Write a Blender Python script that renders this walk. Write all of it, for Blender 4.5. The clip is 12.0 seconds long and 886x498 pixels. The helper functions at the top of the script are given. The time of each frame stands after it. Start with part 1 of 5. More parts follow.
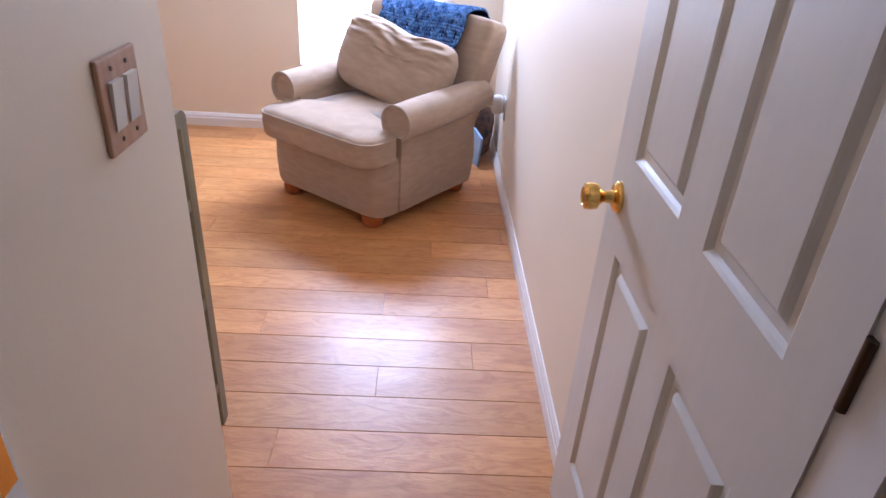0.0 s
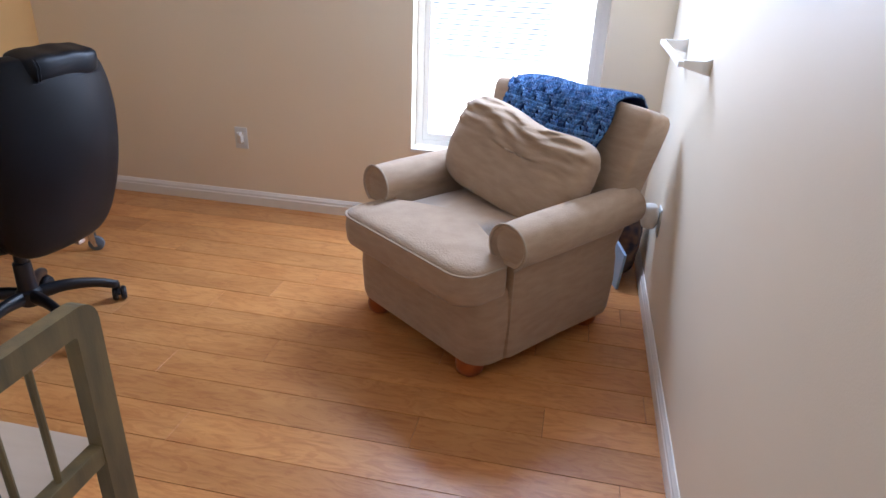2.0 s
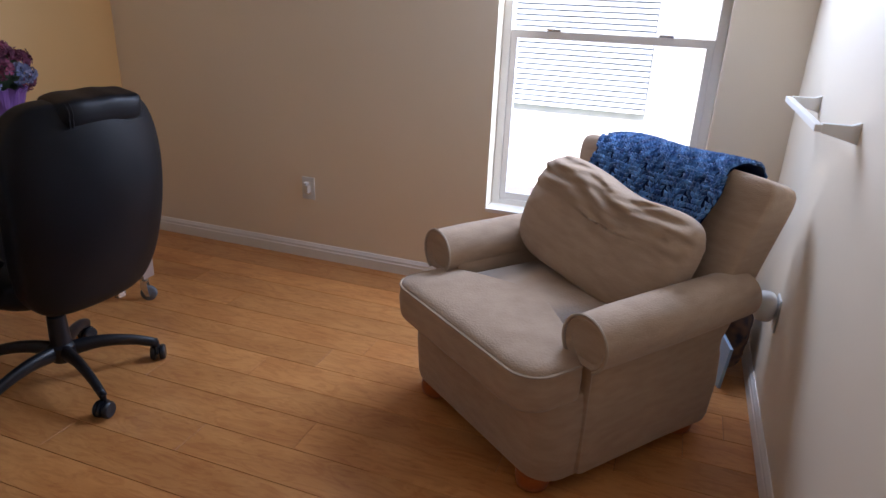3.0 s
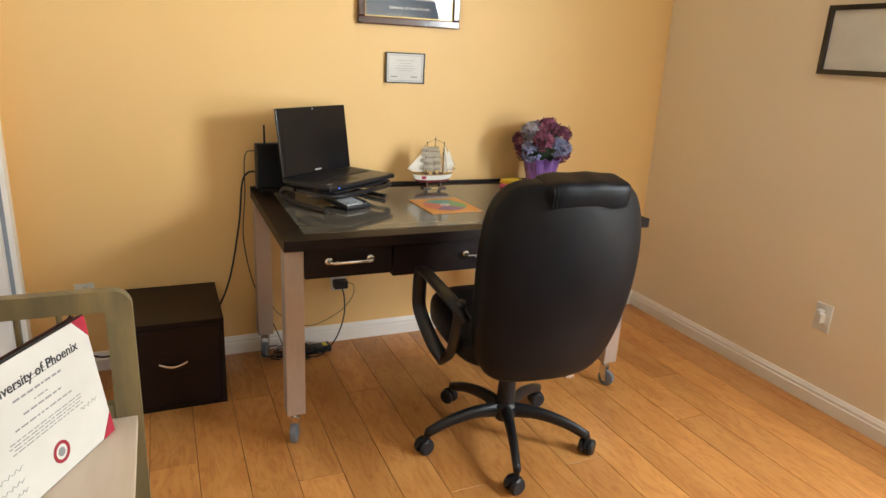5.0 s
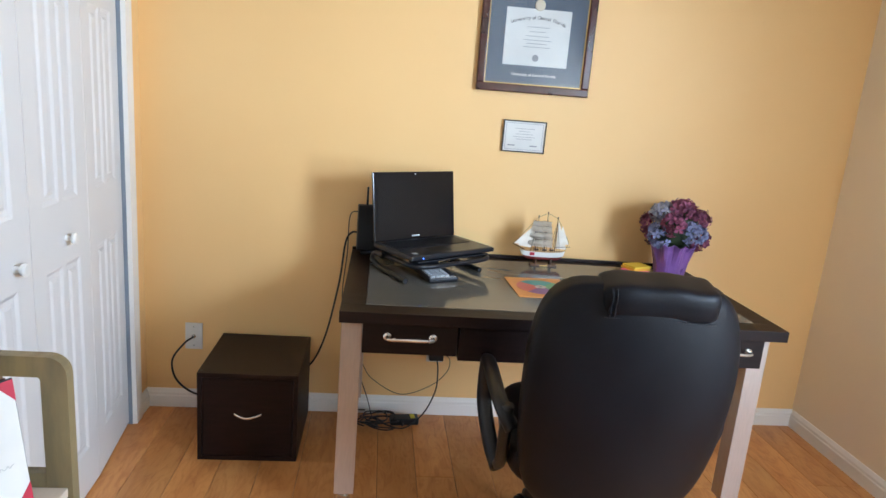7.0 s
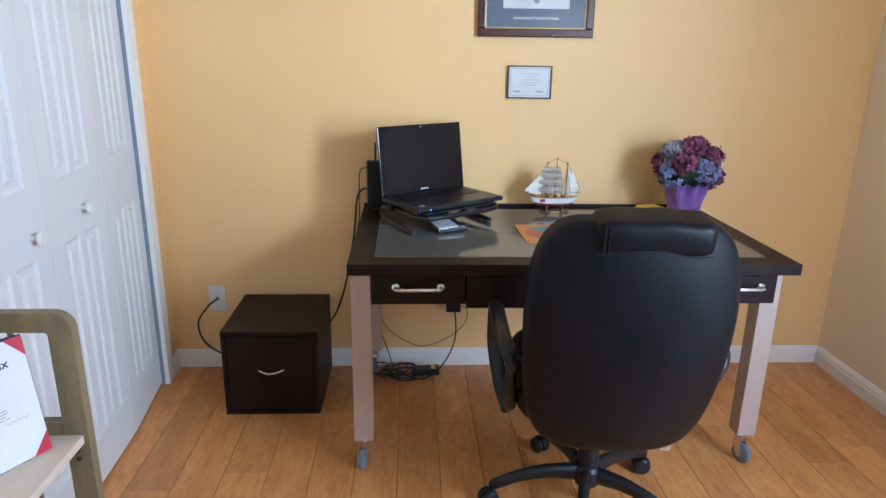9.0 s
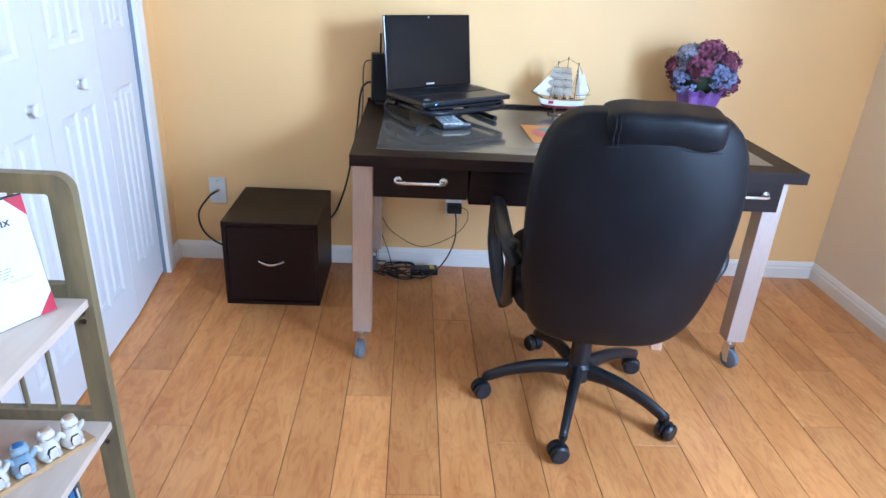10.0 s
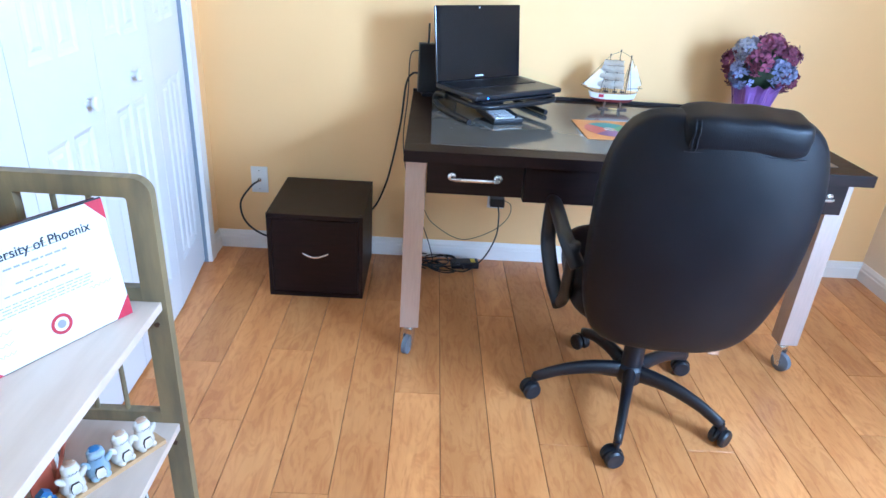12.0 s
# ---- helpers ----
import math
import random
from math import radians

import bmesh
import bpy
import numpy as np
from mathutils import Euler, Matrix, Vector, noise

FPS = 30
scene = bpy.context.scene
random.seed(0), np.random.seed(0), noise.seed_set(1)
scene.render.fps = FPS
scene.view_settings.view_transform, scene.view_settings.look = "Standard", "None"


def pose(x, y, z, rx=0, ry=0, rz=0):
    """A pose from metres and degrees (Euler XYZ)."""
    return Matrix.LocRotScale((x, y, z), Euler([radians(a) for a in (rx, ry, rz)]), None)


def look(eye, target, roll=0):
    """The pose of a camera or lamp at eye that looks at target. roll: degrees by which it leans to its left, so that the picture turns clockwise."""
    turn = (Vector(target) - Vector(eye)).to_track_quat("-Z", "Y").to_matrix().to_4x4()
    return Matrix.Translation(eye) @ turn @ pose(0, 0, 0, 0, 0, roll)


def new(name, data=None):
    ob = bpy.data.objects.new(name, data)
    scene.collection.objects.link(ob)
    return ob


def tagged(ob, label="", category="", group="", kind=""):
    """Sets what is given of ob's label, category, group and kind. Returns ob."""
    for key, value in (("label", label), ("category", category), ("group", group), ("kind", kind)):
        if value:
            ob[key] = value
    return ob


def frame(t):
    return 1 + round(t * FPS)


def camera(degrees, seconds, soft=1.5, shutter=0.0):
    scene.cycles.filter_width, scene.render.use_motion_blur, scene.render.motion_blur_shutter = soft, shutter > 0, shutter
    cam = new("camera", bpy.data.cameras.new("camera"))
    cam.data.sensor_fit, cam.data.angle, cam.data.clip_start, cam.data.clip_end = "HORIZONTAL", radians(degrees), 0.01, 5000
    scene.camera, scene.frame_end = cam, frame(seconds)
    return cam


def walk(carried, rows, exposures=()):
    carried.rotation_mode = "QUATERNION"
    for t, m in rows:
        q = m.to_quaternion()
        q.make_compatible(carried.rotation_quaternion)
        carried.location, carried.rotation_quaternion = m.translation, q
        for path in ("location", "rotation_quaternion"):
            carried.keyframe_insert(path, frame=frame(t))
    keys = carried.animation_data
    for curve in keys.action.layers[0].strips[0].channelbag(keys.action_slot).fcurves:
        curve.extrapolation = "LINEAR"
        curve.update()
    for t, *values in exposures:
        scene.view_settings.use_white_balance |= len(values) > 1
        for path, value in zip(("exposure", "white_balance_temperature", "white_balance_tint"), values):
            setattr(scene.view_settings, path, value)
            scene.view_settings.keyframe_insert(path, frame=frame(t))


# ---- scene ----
cam = camera(69.0, 12.0)
PATH = [
    (0, (0.721, 1.175, 1.413), (0.792, 2.916, 0.431), 3.8),
    (0.5, (0.69, 1.352, 1.408), (0.67, 3.135, 0.502), 2.3),
    (1, (0.675, 1.532, 1.388), (0.604, 3.339, 0.532), 1.8),
    (1.5, (0.715, 1.797, 1.374), (0.528, 3.594, 0.517), 3.9),
    (2, (0.743, 1.994, 1.362), (0.4, 3.774, 0.517), 2.4),
    (2.5, (0.756, 2.204, 1.35), (0.332, 4.005, 0.592), 2.9),
    (3, (0.726, 2.348, 1.326), (0.107, 4.107, 0.601), 2.4),
    (3.5, (0.708, 2.559, 1.304), (-0.279, 4.157, 0.618), 3.3),
    (5.5, (0.615, 2.706, 1.36), (-1.208, 3.262, 0.754), 1.5),
    (6, (0.605, 2.797, 1.361), (-1.239, 3.221, 0.713), 0.5),
    (6.5, (0.538, 2.996, 1.359), (-1.34, 3.337, 0.76), 3.4),
    (7, (0.524, 3.105, 1.4), (-1.414, 3.311, 0.95), 4.7),
    (7.2, (0.529, 3.125, 1.425), (-1.439, 3.269, 1.102), 5.5),
    (8.8, (0.552, 3.179, 1.387), (-1.378, 3.295, 0.877), 1.3),
    (9, (0.553, 3.197, 1.378), (-1.359, 3.302, 0.802), 1.0),
    (9.5, (0.562, 3.177, 1.348), (-1.305, 3.311, 0.643), 2.3),
    (10, (0.564, 3.19, 1.312), (-1.257, 3.302, 0.492), 3.5),
    (10.5, (0.572, 3.17, 1.321), (-1.215, 3.228, 0.424), 4.3),
    (11, (0.539, 3.112, 1.335), (-1.252, 3.158, 0.447), 5.3),
    (11.5, (0.527, 3.085, 1.332), (-1.27, 3.158, 0.457), 4.0),
    (12, (0.514, 3.074, 1.335), (-1.285, 3.14, 0.464), 3.9),
]
EXPOSURES = [
    (0, 2.78, 5500, 29), (0.5, 2.50, 5500, 25), (1.0, 2.46, 5500, 22), (1.5, 2.32, 5550, 21), (2.0, 2.10, 5750, 19), (2.5, 1.76, 5850, 20), (3.0, 1.36, 6000, 23), (3.5, 1.26, 7500, 37),
    (5.5, 2.72, 8100, 8), (6.0, 2.68, 7400, 9), (6.5, 2.72, 6400, 11), (7.0, 2.62, 6150, 11), (9.0, 2.46, 5600, 13), (9.5, 2.82, 5300, 14), (10.0, 3.03, 5000, 11), (10.5, 3.17, 4850, 9), (11.0, 3.24, 4800, 9), (12.0, 3.24, 4750, 9),
]

walk(cam, [(t, look(eye, target, roll)) for t, eye, target, roll in PATH], EXPOSURES)

# ---- light: sun on the house next door, sky, and the sky's light by the window ----
world = bpy.data.worlds.new("world")
scene.world = world
world.use_nodes = True
sky = world.node_tree.nodes.new("ShaderNodeTexSky")
sky.sky_type, sky.sun_disc, sky.sun_elevation, sky.sun_rotation = "NISHITA", False, radians(52), radians(160)
world.node_tree.links.new(sky.outputs[0], world.node_tree.nodes["Background"].inputs[0])
world.node_tree.nodes["Background"].inputs[1].default_value = 0.15


def lamp(name, kind, m, energy, color, size=(1, 1), angle=0.5):
    data = bpy.data.lights.new(name, kind)
    data.energy, data.color = energy, color
    if kind == "AREA":
        data.shape, data.size, data.size_y = "RECTANGLE", size[0], size[1]
    else:
        data.angle = radians(angle)
    ob = new(name, data)
    ob.matrix_world = m
    return ob


lamp("sun", "SUN", look((0, -6, 9), (1.5, 0, 0)), 5.0, (1, 0.95, 0.86))
lamp("window_daylight", "AREA", look((0.40, 5.118, 1.68), (0.05, 2.6, 0.55)), 12.5, (0.63, 0.80, 1.0), (0.8, 0.5))
lamp("window_sidelight", "AREA", look((1.62, 5.80, 1.25), (-1.6, 3.6, 0.8)), 54, (0.66, 0.82, 1.0), (1.4, 1.8))

# ---- materials ----
def shader(name, color, rough=0.6, metal=0.0, second=None, scale=6.0, bump=0.0, fine=150.0, stretch=(1, 1, 1), coat=0.0, sheen=0.0, spec=0.5, island=0.0, obrand=0.0, emit=0.0, detail=5.0):
    m = bpy.data.materials.new(name)
    m.use_nodes = True
    n, l = m.node_tree.nodes, m.node_tree.links
    b = n["Principled BSDF"]
    b.inputs["Roughness"].default_value = rough
    b.inputs["Metallic"].default_value = metal
    b.inputs["Coat Weight"].default_value = coat
    b.inputs["Coat Roughness"].default_value = 0.15
    b.inputs["Sheen Weight"].default_value = sheen
    b.inputs["Specular IOR Level"].default_value = spec
    co = n.new("ShaderNodeTexCoord")
    mp = n.new("ShaderNodeMapping")
    mp.inputs["Scale"].default_value = stretch
    l.new(co.outputs["Object"], mp.inputs["Vector"])
    big = n.new("ShaderNodeTexNoise")
    big.inputs["Scale"].default_value, big.inputs["Detail"].default_value = scale, detail
    l.new(mp.outputs[0], big.inputs["Vector"])
    small = n.new("ShaderNodeTexNoise")
    small.inputs["Scale"].default_value, small.inputs["Detail"].default_value = fine, 3.0
    l.new(mp.outputs[0], small.inputs["Vector"])
    second = second or tuple(c * 0.86 for c in color)
    mix = n.new("ShaderNodeMix")
    mix.data_type = "RGBA"
    mix.inputs["A"].default_value, mix.inputs["B"].default_value = (*color, 1), (*second, 1)
    ramp = n.new("ShaderNodeMapRange")
    ramp.inputs["From Min"].default_value, ramp.inputs["From Max"].default_value = 0.35, 0.68
    l.new(big.outputs["Fac"], ramp.inputs["Value"])
    l.new(ramp.outputs[0], mix.inputs["Factor"])
    out = mix.outputs["Result"]
    if island or obrand:
        hs = n.new("ShaderNodeHueSaturation")
        src = n.new("ShaderNodeNewGeometry").outputs["Random Per Island"] if island else n.new("ShaderNodeObjectInfo").outputs["Random"]
        mr = n.new("ShaderNodeMapRange")
        k = island or obrand
        mr.inputs["To Min"].default_value, mr.inputs["To Max"].default_value = 1 - k, 1 + k
        l.new(src, mr.inputs["Value"])
        l.new(mr.outputs[0], hs.inputs["Value"])
        l.new(out, hs.inputs["Color"])
        out = hs.outputs[0]
    l.new(out, b.inputs["Base Color"])
    mr = n.new("ShaderNodeMapRange")
    mr.inputs["To Min"].default_value, mr.inputs["To Max"].default_value = max(rough - 0.06, 0.02), min(rough + 0.08, 1)
    l.new(big.outputs["Fac"], mr.inputs["Value"])
    l.new(mr.outputs[0], b.inputs["Roughness"])
    if bump:
        bp = n.new("ShaderNodeBump")
        bp.inputs["Strength"].default_value, bp.inputs["Distance"].default_value = 1.0, bump
        l.new(small.outputs["Fac"], bp.inputs["Height"])
        l.new(bp.outputs[0], b.inputs["Normal"])
    if emit:
        b.inputs["Emission Color"].default_value, b.inputs["Emission Strength"].default_value = (*color, 1), emit
    return m


def woodfloor():
    m = shader("oak_laminate", (0.68, 0.315, 0.102), 0.39, second=(0.55, 0.224, 0.064), scale=2.4, fine=60, bump=0.0003, stretch=(1.2, 3.0, 1), obrand=0.13, detail=9)
    n, l = m.node_tree.nodes, m.node_tree.links
    b = n["Principled BSDF"]
    info, co = n.new("ShaderNodeObjectInfo"), n["Texture Coordinate"]
    add = n.new("ShaderNodeVectorMath")
    add.operation = "MULTIPLY_ADD"
    add.inputs[1].default_value = (1, 1, 1)
    comb = n.new("ShaderNodeCombineXYZ")
    mul = n.new("ShaderNodeMath")
    mul.operation, mul.inputs[1].default_value = "MULTIPLY", 37.0
    l.new(info.outputs["Random"], mul.inputs[0])
    l.new(mul.outputs[0], comb.inputs[0])
    l.new(mul.outputs[0], comb.inputs[2])
    l.new(co.outputs["Object"], add.inputs[0])
    l.new(comb.outputs[0], add.inputs[2])
    l.new(add.outputs[0], n["Mapping"].inputs["Vector"])
    wave = n.new("ShaderNodeTexNoise")
    wave.inputs["Scale"].default_value, wave.inputs["Detail"].default_value, wave.inputs["Distortion"].default_value = 5.0, 6.0, 1.6
    mp = n.new("ShaderNodeMapping")
    mp.inputs["Scale"].default_value = (1, 5.5, 1)
    l.new(add.outputs[0], mp.inputs["Vector"])
    l.new(mp.outputs[0], wave.inputs["Vector"])
    dark = n.new("ShaderNodeMix")
    dark.data_type, dark.blend_type = "RGBA", "MULTIPLY"
    dark.inputs["B"].default_value = (0.62, 0.44, 0.32, 1)
    mr = n.new("ShaderNodeMapRange")
    mr.inputs["From Min"].default_value, mr.inputs["From Max"].default_value, mr.inputs["To Max"].default_value = 0.50, 0.72, 0.38
    l.new(wave.outputs["Fac"], mr.inputs["Value"])
    l.new(mr.outputs[0], dark.inputs["Factor"])
    src = b.inputs["Base Color"].links[0].from_socket
    l.new(src, dark.inputs["A"])
    l.new(dark.outputs["Result"], b.inputs["Base Color"])
    # fine curly grain across the boards
    curl = n.new("ShaderNodeTexNoise")
    curl.inputs["Scale"].default_value, curl.inputs["Detail"].default_value, curl.inputs["Distortion"].default_value = 4.0, 7.0, 3.2
    mp2 = n.new("ShaderNodeMapping")
    mp2.inputs["Scale"].default_value = (1.5, 4.5, 1)
    l.new(add.outputs[0], mp2.inputs["Vector"])
    l.new(mp2.outputs[0], curl.inputs["Vector"])
    fine_mix = n.new("ShaderNodeMix")
    fine_mix.data_type, fine_mix.blend_type = "RGBA", "MULTIPLY"
    fine_mix.inputs["B"].default_value = (0.76, 0.58, 0.45, 1)
    mr2 = n.new("ShaderNodeMapRange")
    mr2.inputs["From Min"].default_value, mr2.inputs["From Max"].default_value, mr2.inputs["To Max"].default_value = 0.48, 0.62, 0.46
    l.new(curl.outputs["Fac"], mr2.inputs["Value"])
    l.new(mr2.outputs[0], fine_mix.inputs["Factor"])
    l.new(dark.outputs["Result"], fine_mix.inputs["A"])
    l.new(fine_mix.outputs["Result"], b.inputs["Base Color"])
    bp2 = n.new("ShaderNodeBump")
    bp2.inputs["Strength"].default_value, bp2.inputs["Distance"].default_value = 1.0, 0.0011
    l.new(curl.outputs["Fac"], bp2.inputs["Height"])
    l.new(n["Bump"].outputs[0], bp2.inputs["Normal"])
    l.new(bp2.outputs[0], b.inputs["Normal"])
    b.inputs["Coat Weight"].default_value = 0.12
    b.inputs["Coat Roughness"].default_value = 0.22
    return m


YELLOW = shader("yellow_wall_paint", (0.88, 0.57, 0.245), 0.55, second=(0.865, 0.555, 0.235), scale=2, bump=0.0003, fine=260)
CREAM = shader("cream_wall_paint", (0.89, 0.77, 0.60), 0.50, second=(0.875, 0.755, 0.585), scale=2, bump=0.00025, fine=260)
CEIL = shader("ceiling_paint", (0.87, 0.86, 0.83), 0.9, bump=0.002, fine=60)
WHITE = shader("white_trim_paint", (0.89, 0.86, 0.81), 0.35, second=(0.87, 0.84, 0.79), scale=4)
DOORP = shader("door_paint", (0.76, 0.71, 0.63), 0.38, second=(0.74, 0.69, 0.61), scale=9, stretch=(6, 6, 1), bump=0.00012, fine=50)
CLOSETP = shader("closet_door_paint", (0.73, 0.73, 0.73), 0.42, second=(0.72, 0.72, 0.72), scale=3)
FLOOR = woodfloor()
SUB = shader("plank_gap_brown", (0.10, 0.04, 0.018), 0.8)
FABRIC = shader("beige_chenille", (0.49, 0.352, 0.242), 0.92, second=(0.43, 0.302, 0.205), scale=14, bump=0.0016, fine=130, stretch=(1, 1, 3.5), sheen=0.25, spec=0.2)
PIPING = shader("light_beige_piping", (0.52, 0.41, 0.31), 0.9, spec=0.2)
ORANGEWOOD = shader("orange_stained_foot_wood", (0.42, 0.11, 0.025), 0.35, second=(0.30, 0.07, 0.015), scale=12)
YARNDARK = shader("dark_blue_yarn", (0.010, 0.030, 0.11), 0.95)
BLUEYARN = shader("blue_yarn", (0.105, 0.26, 0.52), 0.95, second=(0.022, 0.065, 0.20), scale=34, bump=0.004, fine=240, sheen=0.3, spec=0.15, island=0.35)
LEATHER = shader("black_leather", (0.0035, 0.0042, 0.0065), 0.42, second=(0.0055, 0.0065, 0.0095), scale=8, bump=0.0005, fine=420, coat=0.0, spec=0.21)
BLACK = shader("black_plastic", (0.008, 0.009, 0.013), 0.38, scale=10)
GLOSSBLACK = shader("glossy_black_plastic", (0.008, 0.008, 0.010), 0.15, scale=10)
SCREEN = shader("dark_screen", (0.006, 0.007, 0.009), 0.22, scale=3)
ESPRESSO = shader("espresso_wood", (0.0085, 0.0034, 0.0028), 0.45, second=(0.015, 0.006, 0.0048), scale=9, stretch=(8, 1, 8), fine=90, bump=0.0002, spec=0.25)
STEEL = shader("brushed_leg_metal", (0.52, 0.44, 0.39), 0.42, 0.55, second=(0.48, 0.41, 0.36), scale=20, stretch=(8, 8, 1))
NICKEL = shader("brushed_nickel", (0.75, 0.73, 0.69), 0.25, 0.9, scale=20)
DESKPAD = shader("grey_desk_glass", (0.13, 0.125, 0.11), 0.08, second=(0.145, 0.138, 0.125), scale=3, stretch=(2, 1, 1), spec=0.7)
CASTER = shader("grey_caster_rubber", (0.16, 0.18, 0.21), 0.5)
BRASS = shader("polished_brass", (0.85, 0.55, 0.16), 0.16, 1.0, second=(0.80, 0.50, 0.13))
BRONZE = shader("dark_hinge_bronze", (0.10, 0.06, 0.04), 0.4, 0.7)
OLIVE = shader("olive_painted_wood", (0.25, 0.195, 0.097), 0.48, second=(0.165, 0.132, 0.075), scale=7, stretch=(5, 5, 1), bump=0.0003, fine=70)
SHELFTOP = shader("pale_whitewashed_wood", (0.66, 0.55, 0.45), 0.45, second=(0.60, 0.49, 0.39), scale=5, stretch=(1, 7, 1))
PEACHWOOD = shader("light_wood_switch_plate", (0.56, 0.33, 0.20), 0.5, second=(0.48, 0.27, 0.155), scale=20, stretch=(4, 4, 1))
IVORY = shader("ivory_plastic", (0.78, 0.74, 0.66), 0.3)
PLASTIC = shader("white_plastic", (0.80, 0.80, 0.78), 0.3)
PAPER = shader("white_paper", (0.74, 0.73, 0.69), 0.7)
INK = shader("black_ink", (0.03, 0.03, 0.035), 0.7)
GREYINK = shader("grey_ink", (0.30, 0.30, 0.31), 0.7)
RED = shader("crimson_card", (0.50, 0.018, 0.05), 0.5)
REDINK = shader("crimson_seal_ink", (0.42, 0.02, 0.04), 0.6)
MAROON = shader("maroon_cover", (0.060, 0.006, 0.009), 0.5)
MAHOGANY = shader("mahogany_frame", (0.065, 0.012, 0.010), 0.18, second=(0.03, 0.007, 0.006), scale=12, coat=0.4)
GOLD = shader("gold_fillet", (0.55, 0.36, 0.13), 0.35, 0.6)
SLATE = shader("slate_blue_mat_board", (0.085, 0.125, 0.175), 0.75)
BLACKFRAME = shader("black_glossy_frame", (0.018, 0.014, 0.014), 0.2, coat=0.3)
SILVERFRAME = shader("silver_grey_frame_bevel", (0.30, 0.33, 0.36), 0.25, 0.6)
MIRROR = shader("mirror_silver", (0.92, 0.92, 0.92), 0.02, 1.0)
PURPLE = shader("purple_foil", (0.22, 0.11, 0.33), 0.28, 0.25, second=(0.30, 0.13, 0.45), scale=9, bump=0.004, fine=22)
PET_BLUE = shader("blue_lilac_petals", (0.17, 0.20, 0.36), 0.75, second=(0.27, 0.27, 0.42), scale=30, island=0.4)
PET_PINK = shader("mauve_pink_petals", (0.24, 0.060, 0.115), 0.75, second=(0.13, 0.030, 0.065), scale=30, island=0.4)
PET_PALE = shader("pale_lilac_petals", (0.30, 0.30, 0.42), 0.75, second=(0.40, 0.37, 0.36), scale=30, island=0.3)
SAIL = shader("cream_sailcloth", (0.88, 0.83, 0.74), 0.85, second=(0.74, 0.66, 0.55), scale=25)
DARKWOOD = shader("dark_varnished_wood", (0.10, 0.045, 0.022), 0.35, second=(0.06, 0.026, 0.013), scale=14)
ROPE = shader("dark_rope", (0.05, 0.035, 0.025), 0.8)
LIGHTWOOD = shader("light_wood", (0.52, 0.33, 0.16), 0.5, second=(0.45, 0.27, 0.12), scale=10, stretch=(1, 8, 1))
ORANGE = shader("orange_card", (0.72, 0.30, 0.07), 0.4)
GREYKEY = shader("pale_grey_keys", (0.55, 0.58, 0.62), 0.4)
CHINA = shader("white_glazed_ceramic", (0.72, 0.69, 0.62), 0.25, second=(0.58, 0.52, 0.42), scale=30)
CHINABLUE = shader("blue_grey_glazed_ceramic", (0.22, 0.32, 0.42), 0.25, second=(0.40, 0.48, 0.52), scale=40)
CAPBROWN = shader("tan_brown_glaze", (0.40, 0.24, 0.15), 0.3, second=(0.55, 0.42, 0.30), scale=60)
BLUEGLAZE = shader("deep_blue_ceramic", (0.04, 0.14, 0.33), 0.3)
TERRA = shader("orange_red_painted_box", (0.52, 0.14, 0.075), 0.5, second=(0.42, 0.10, 0.06), scale=20)
SIDING = shader("white_house_siding", (0.80, 0.80, 0.79), 0.6)
GLASSBLUE = shader("neighbour_window_glass", (0.30, 0.40, 0.50), 0.3)
SLAT = shader("pale_blue_white_slats", (0.62, 0.68, 0.74), 0.5)
# grey that stands for the shade in narrow gaps, painted as colour
GAPSHADE = shader("grey_gap_shade", (0.26, 0.30, 0.35), 0.7)
GRASS = shader("lawn_grass", (0.09, 0.13, 0.04), 0.9, second=(0.06, 0.09, 0.03), scale=3, bump=0.01, fine=40)
TANBLIND = shader("tan_faux_wood_blind", (0.40, 0.32, 0.20), 0.5)


def plain(name, c, rough=0.5):
    return shader(name, c, rough)


def glass():
    m = bpy.data.materials.new("window_glass")
    m.use_nodes = True
    n, l = m.node_tree.nodes, m.node_tree.links
    n.remove(n["Principled BSDF"])
    tr, gl, mx, fr = (n.new("ShaderNode" + k) for k in ("BsdfTransparent", "BsdfGlossy", "MixShader", "Fresnel"))
    gl.inputs["Roughness"].default_value = 0.02
    l.new(fr.outputs[0], mx.inputs[0])
    l.new(tr.outputs[0], mx.inputs[1])
    l.new(gl.outputs[0], mx.inputs[2])
    l.new(mx.outputs[0], n["Material Output"].inputs[0])
    return m


GLASS = glass()


# ---- mesh helpers ----
def box(bm, x0, x1, y0, y1, z0, z1, bevel=0.0, m=None):
    made = bmesh.ops.create_cube(bm, size=1)["verts"]
    for v in made:
        v.co = Vector((x0 + (v.co.x + 0.5) * (x1 - x0), y0 + (v.co.y + 0.5) * (y1 - y0), z0 + (v.co.z + 0.5) * (z1 - z0)))
    if bevel:
        edges = list({e for v in made for e in v.link_edges})
        made = bmesh.ops.bevel(bm, geom=edges, offset=bevel, segments=2, affect="EDGES", profile=0.6)["verts"] 
    if m:
        vs = list({v for f in {f for v in made for f in v.link_faces} for v in f.verts})
        for v in vs:
            v.co = m @ v.co
    return bm


def prism(bm, pts, axis, a, b):
    """A closed outline of (u, v) pairs pushed along an axis from a to b."""
    def at(u, v, w):
        return {"x": (w, u, v), "y": (u, w, v), "z": (u, v, w)}[axis]
    lo, hi = ([bm.verts.new(at(u, v, w)) for u, v in pts] for w in (a, b))
    n = len(pts)
    for k in range(n):
        bm.faces.new((lo[k], lo[(k + 1) % n], hi[(k + 1) % n], hi[k]))
    bm.faces.new(lo[::-1])
    bm.faces.new(hi)
    return bm


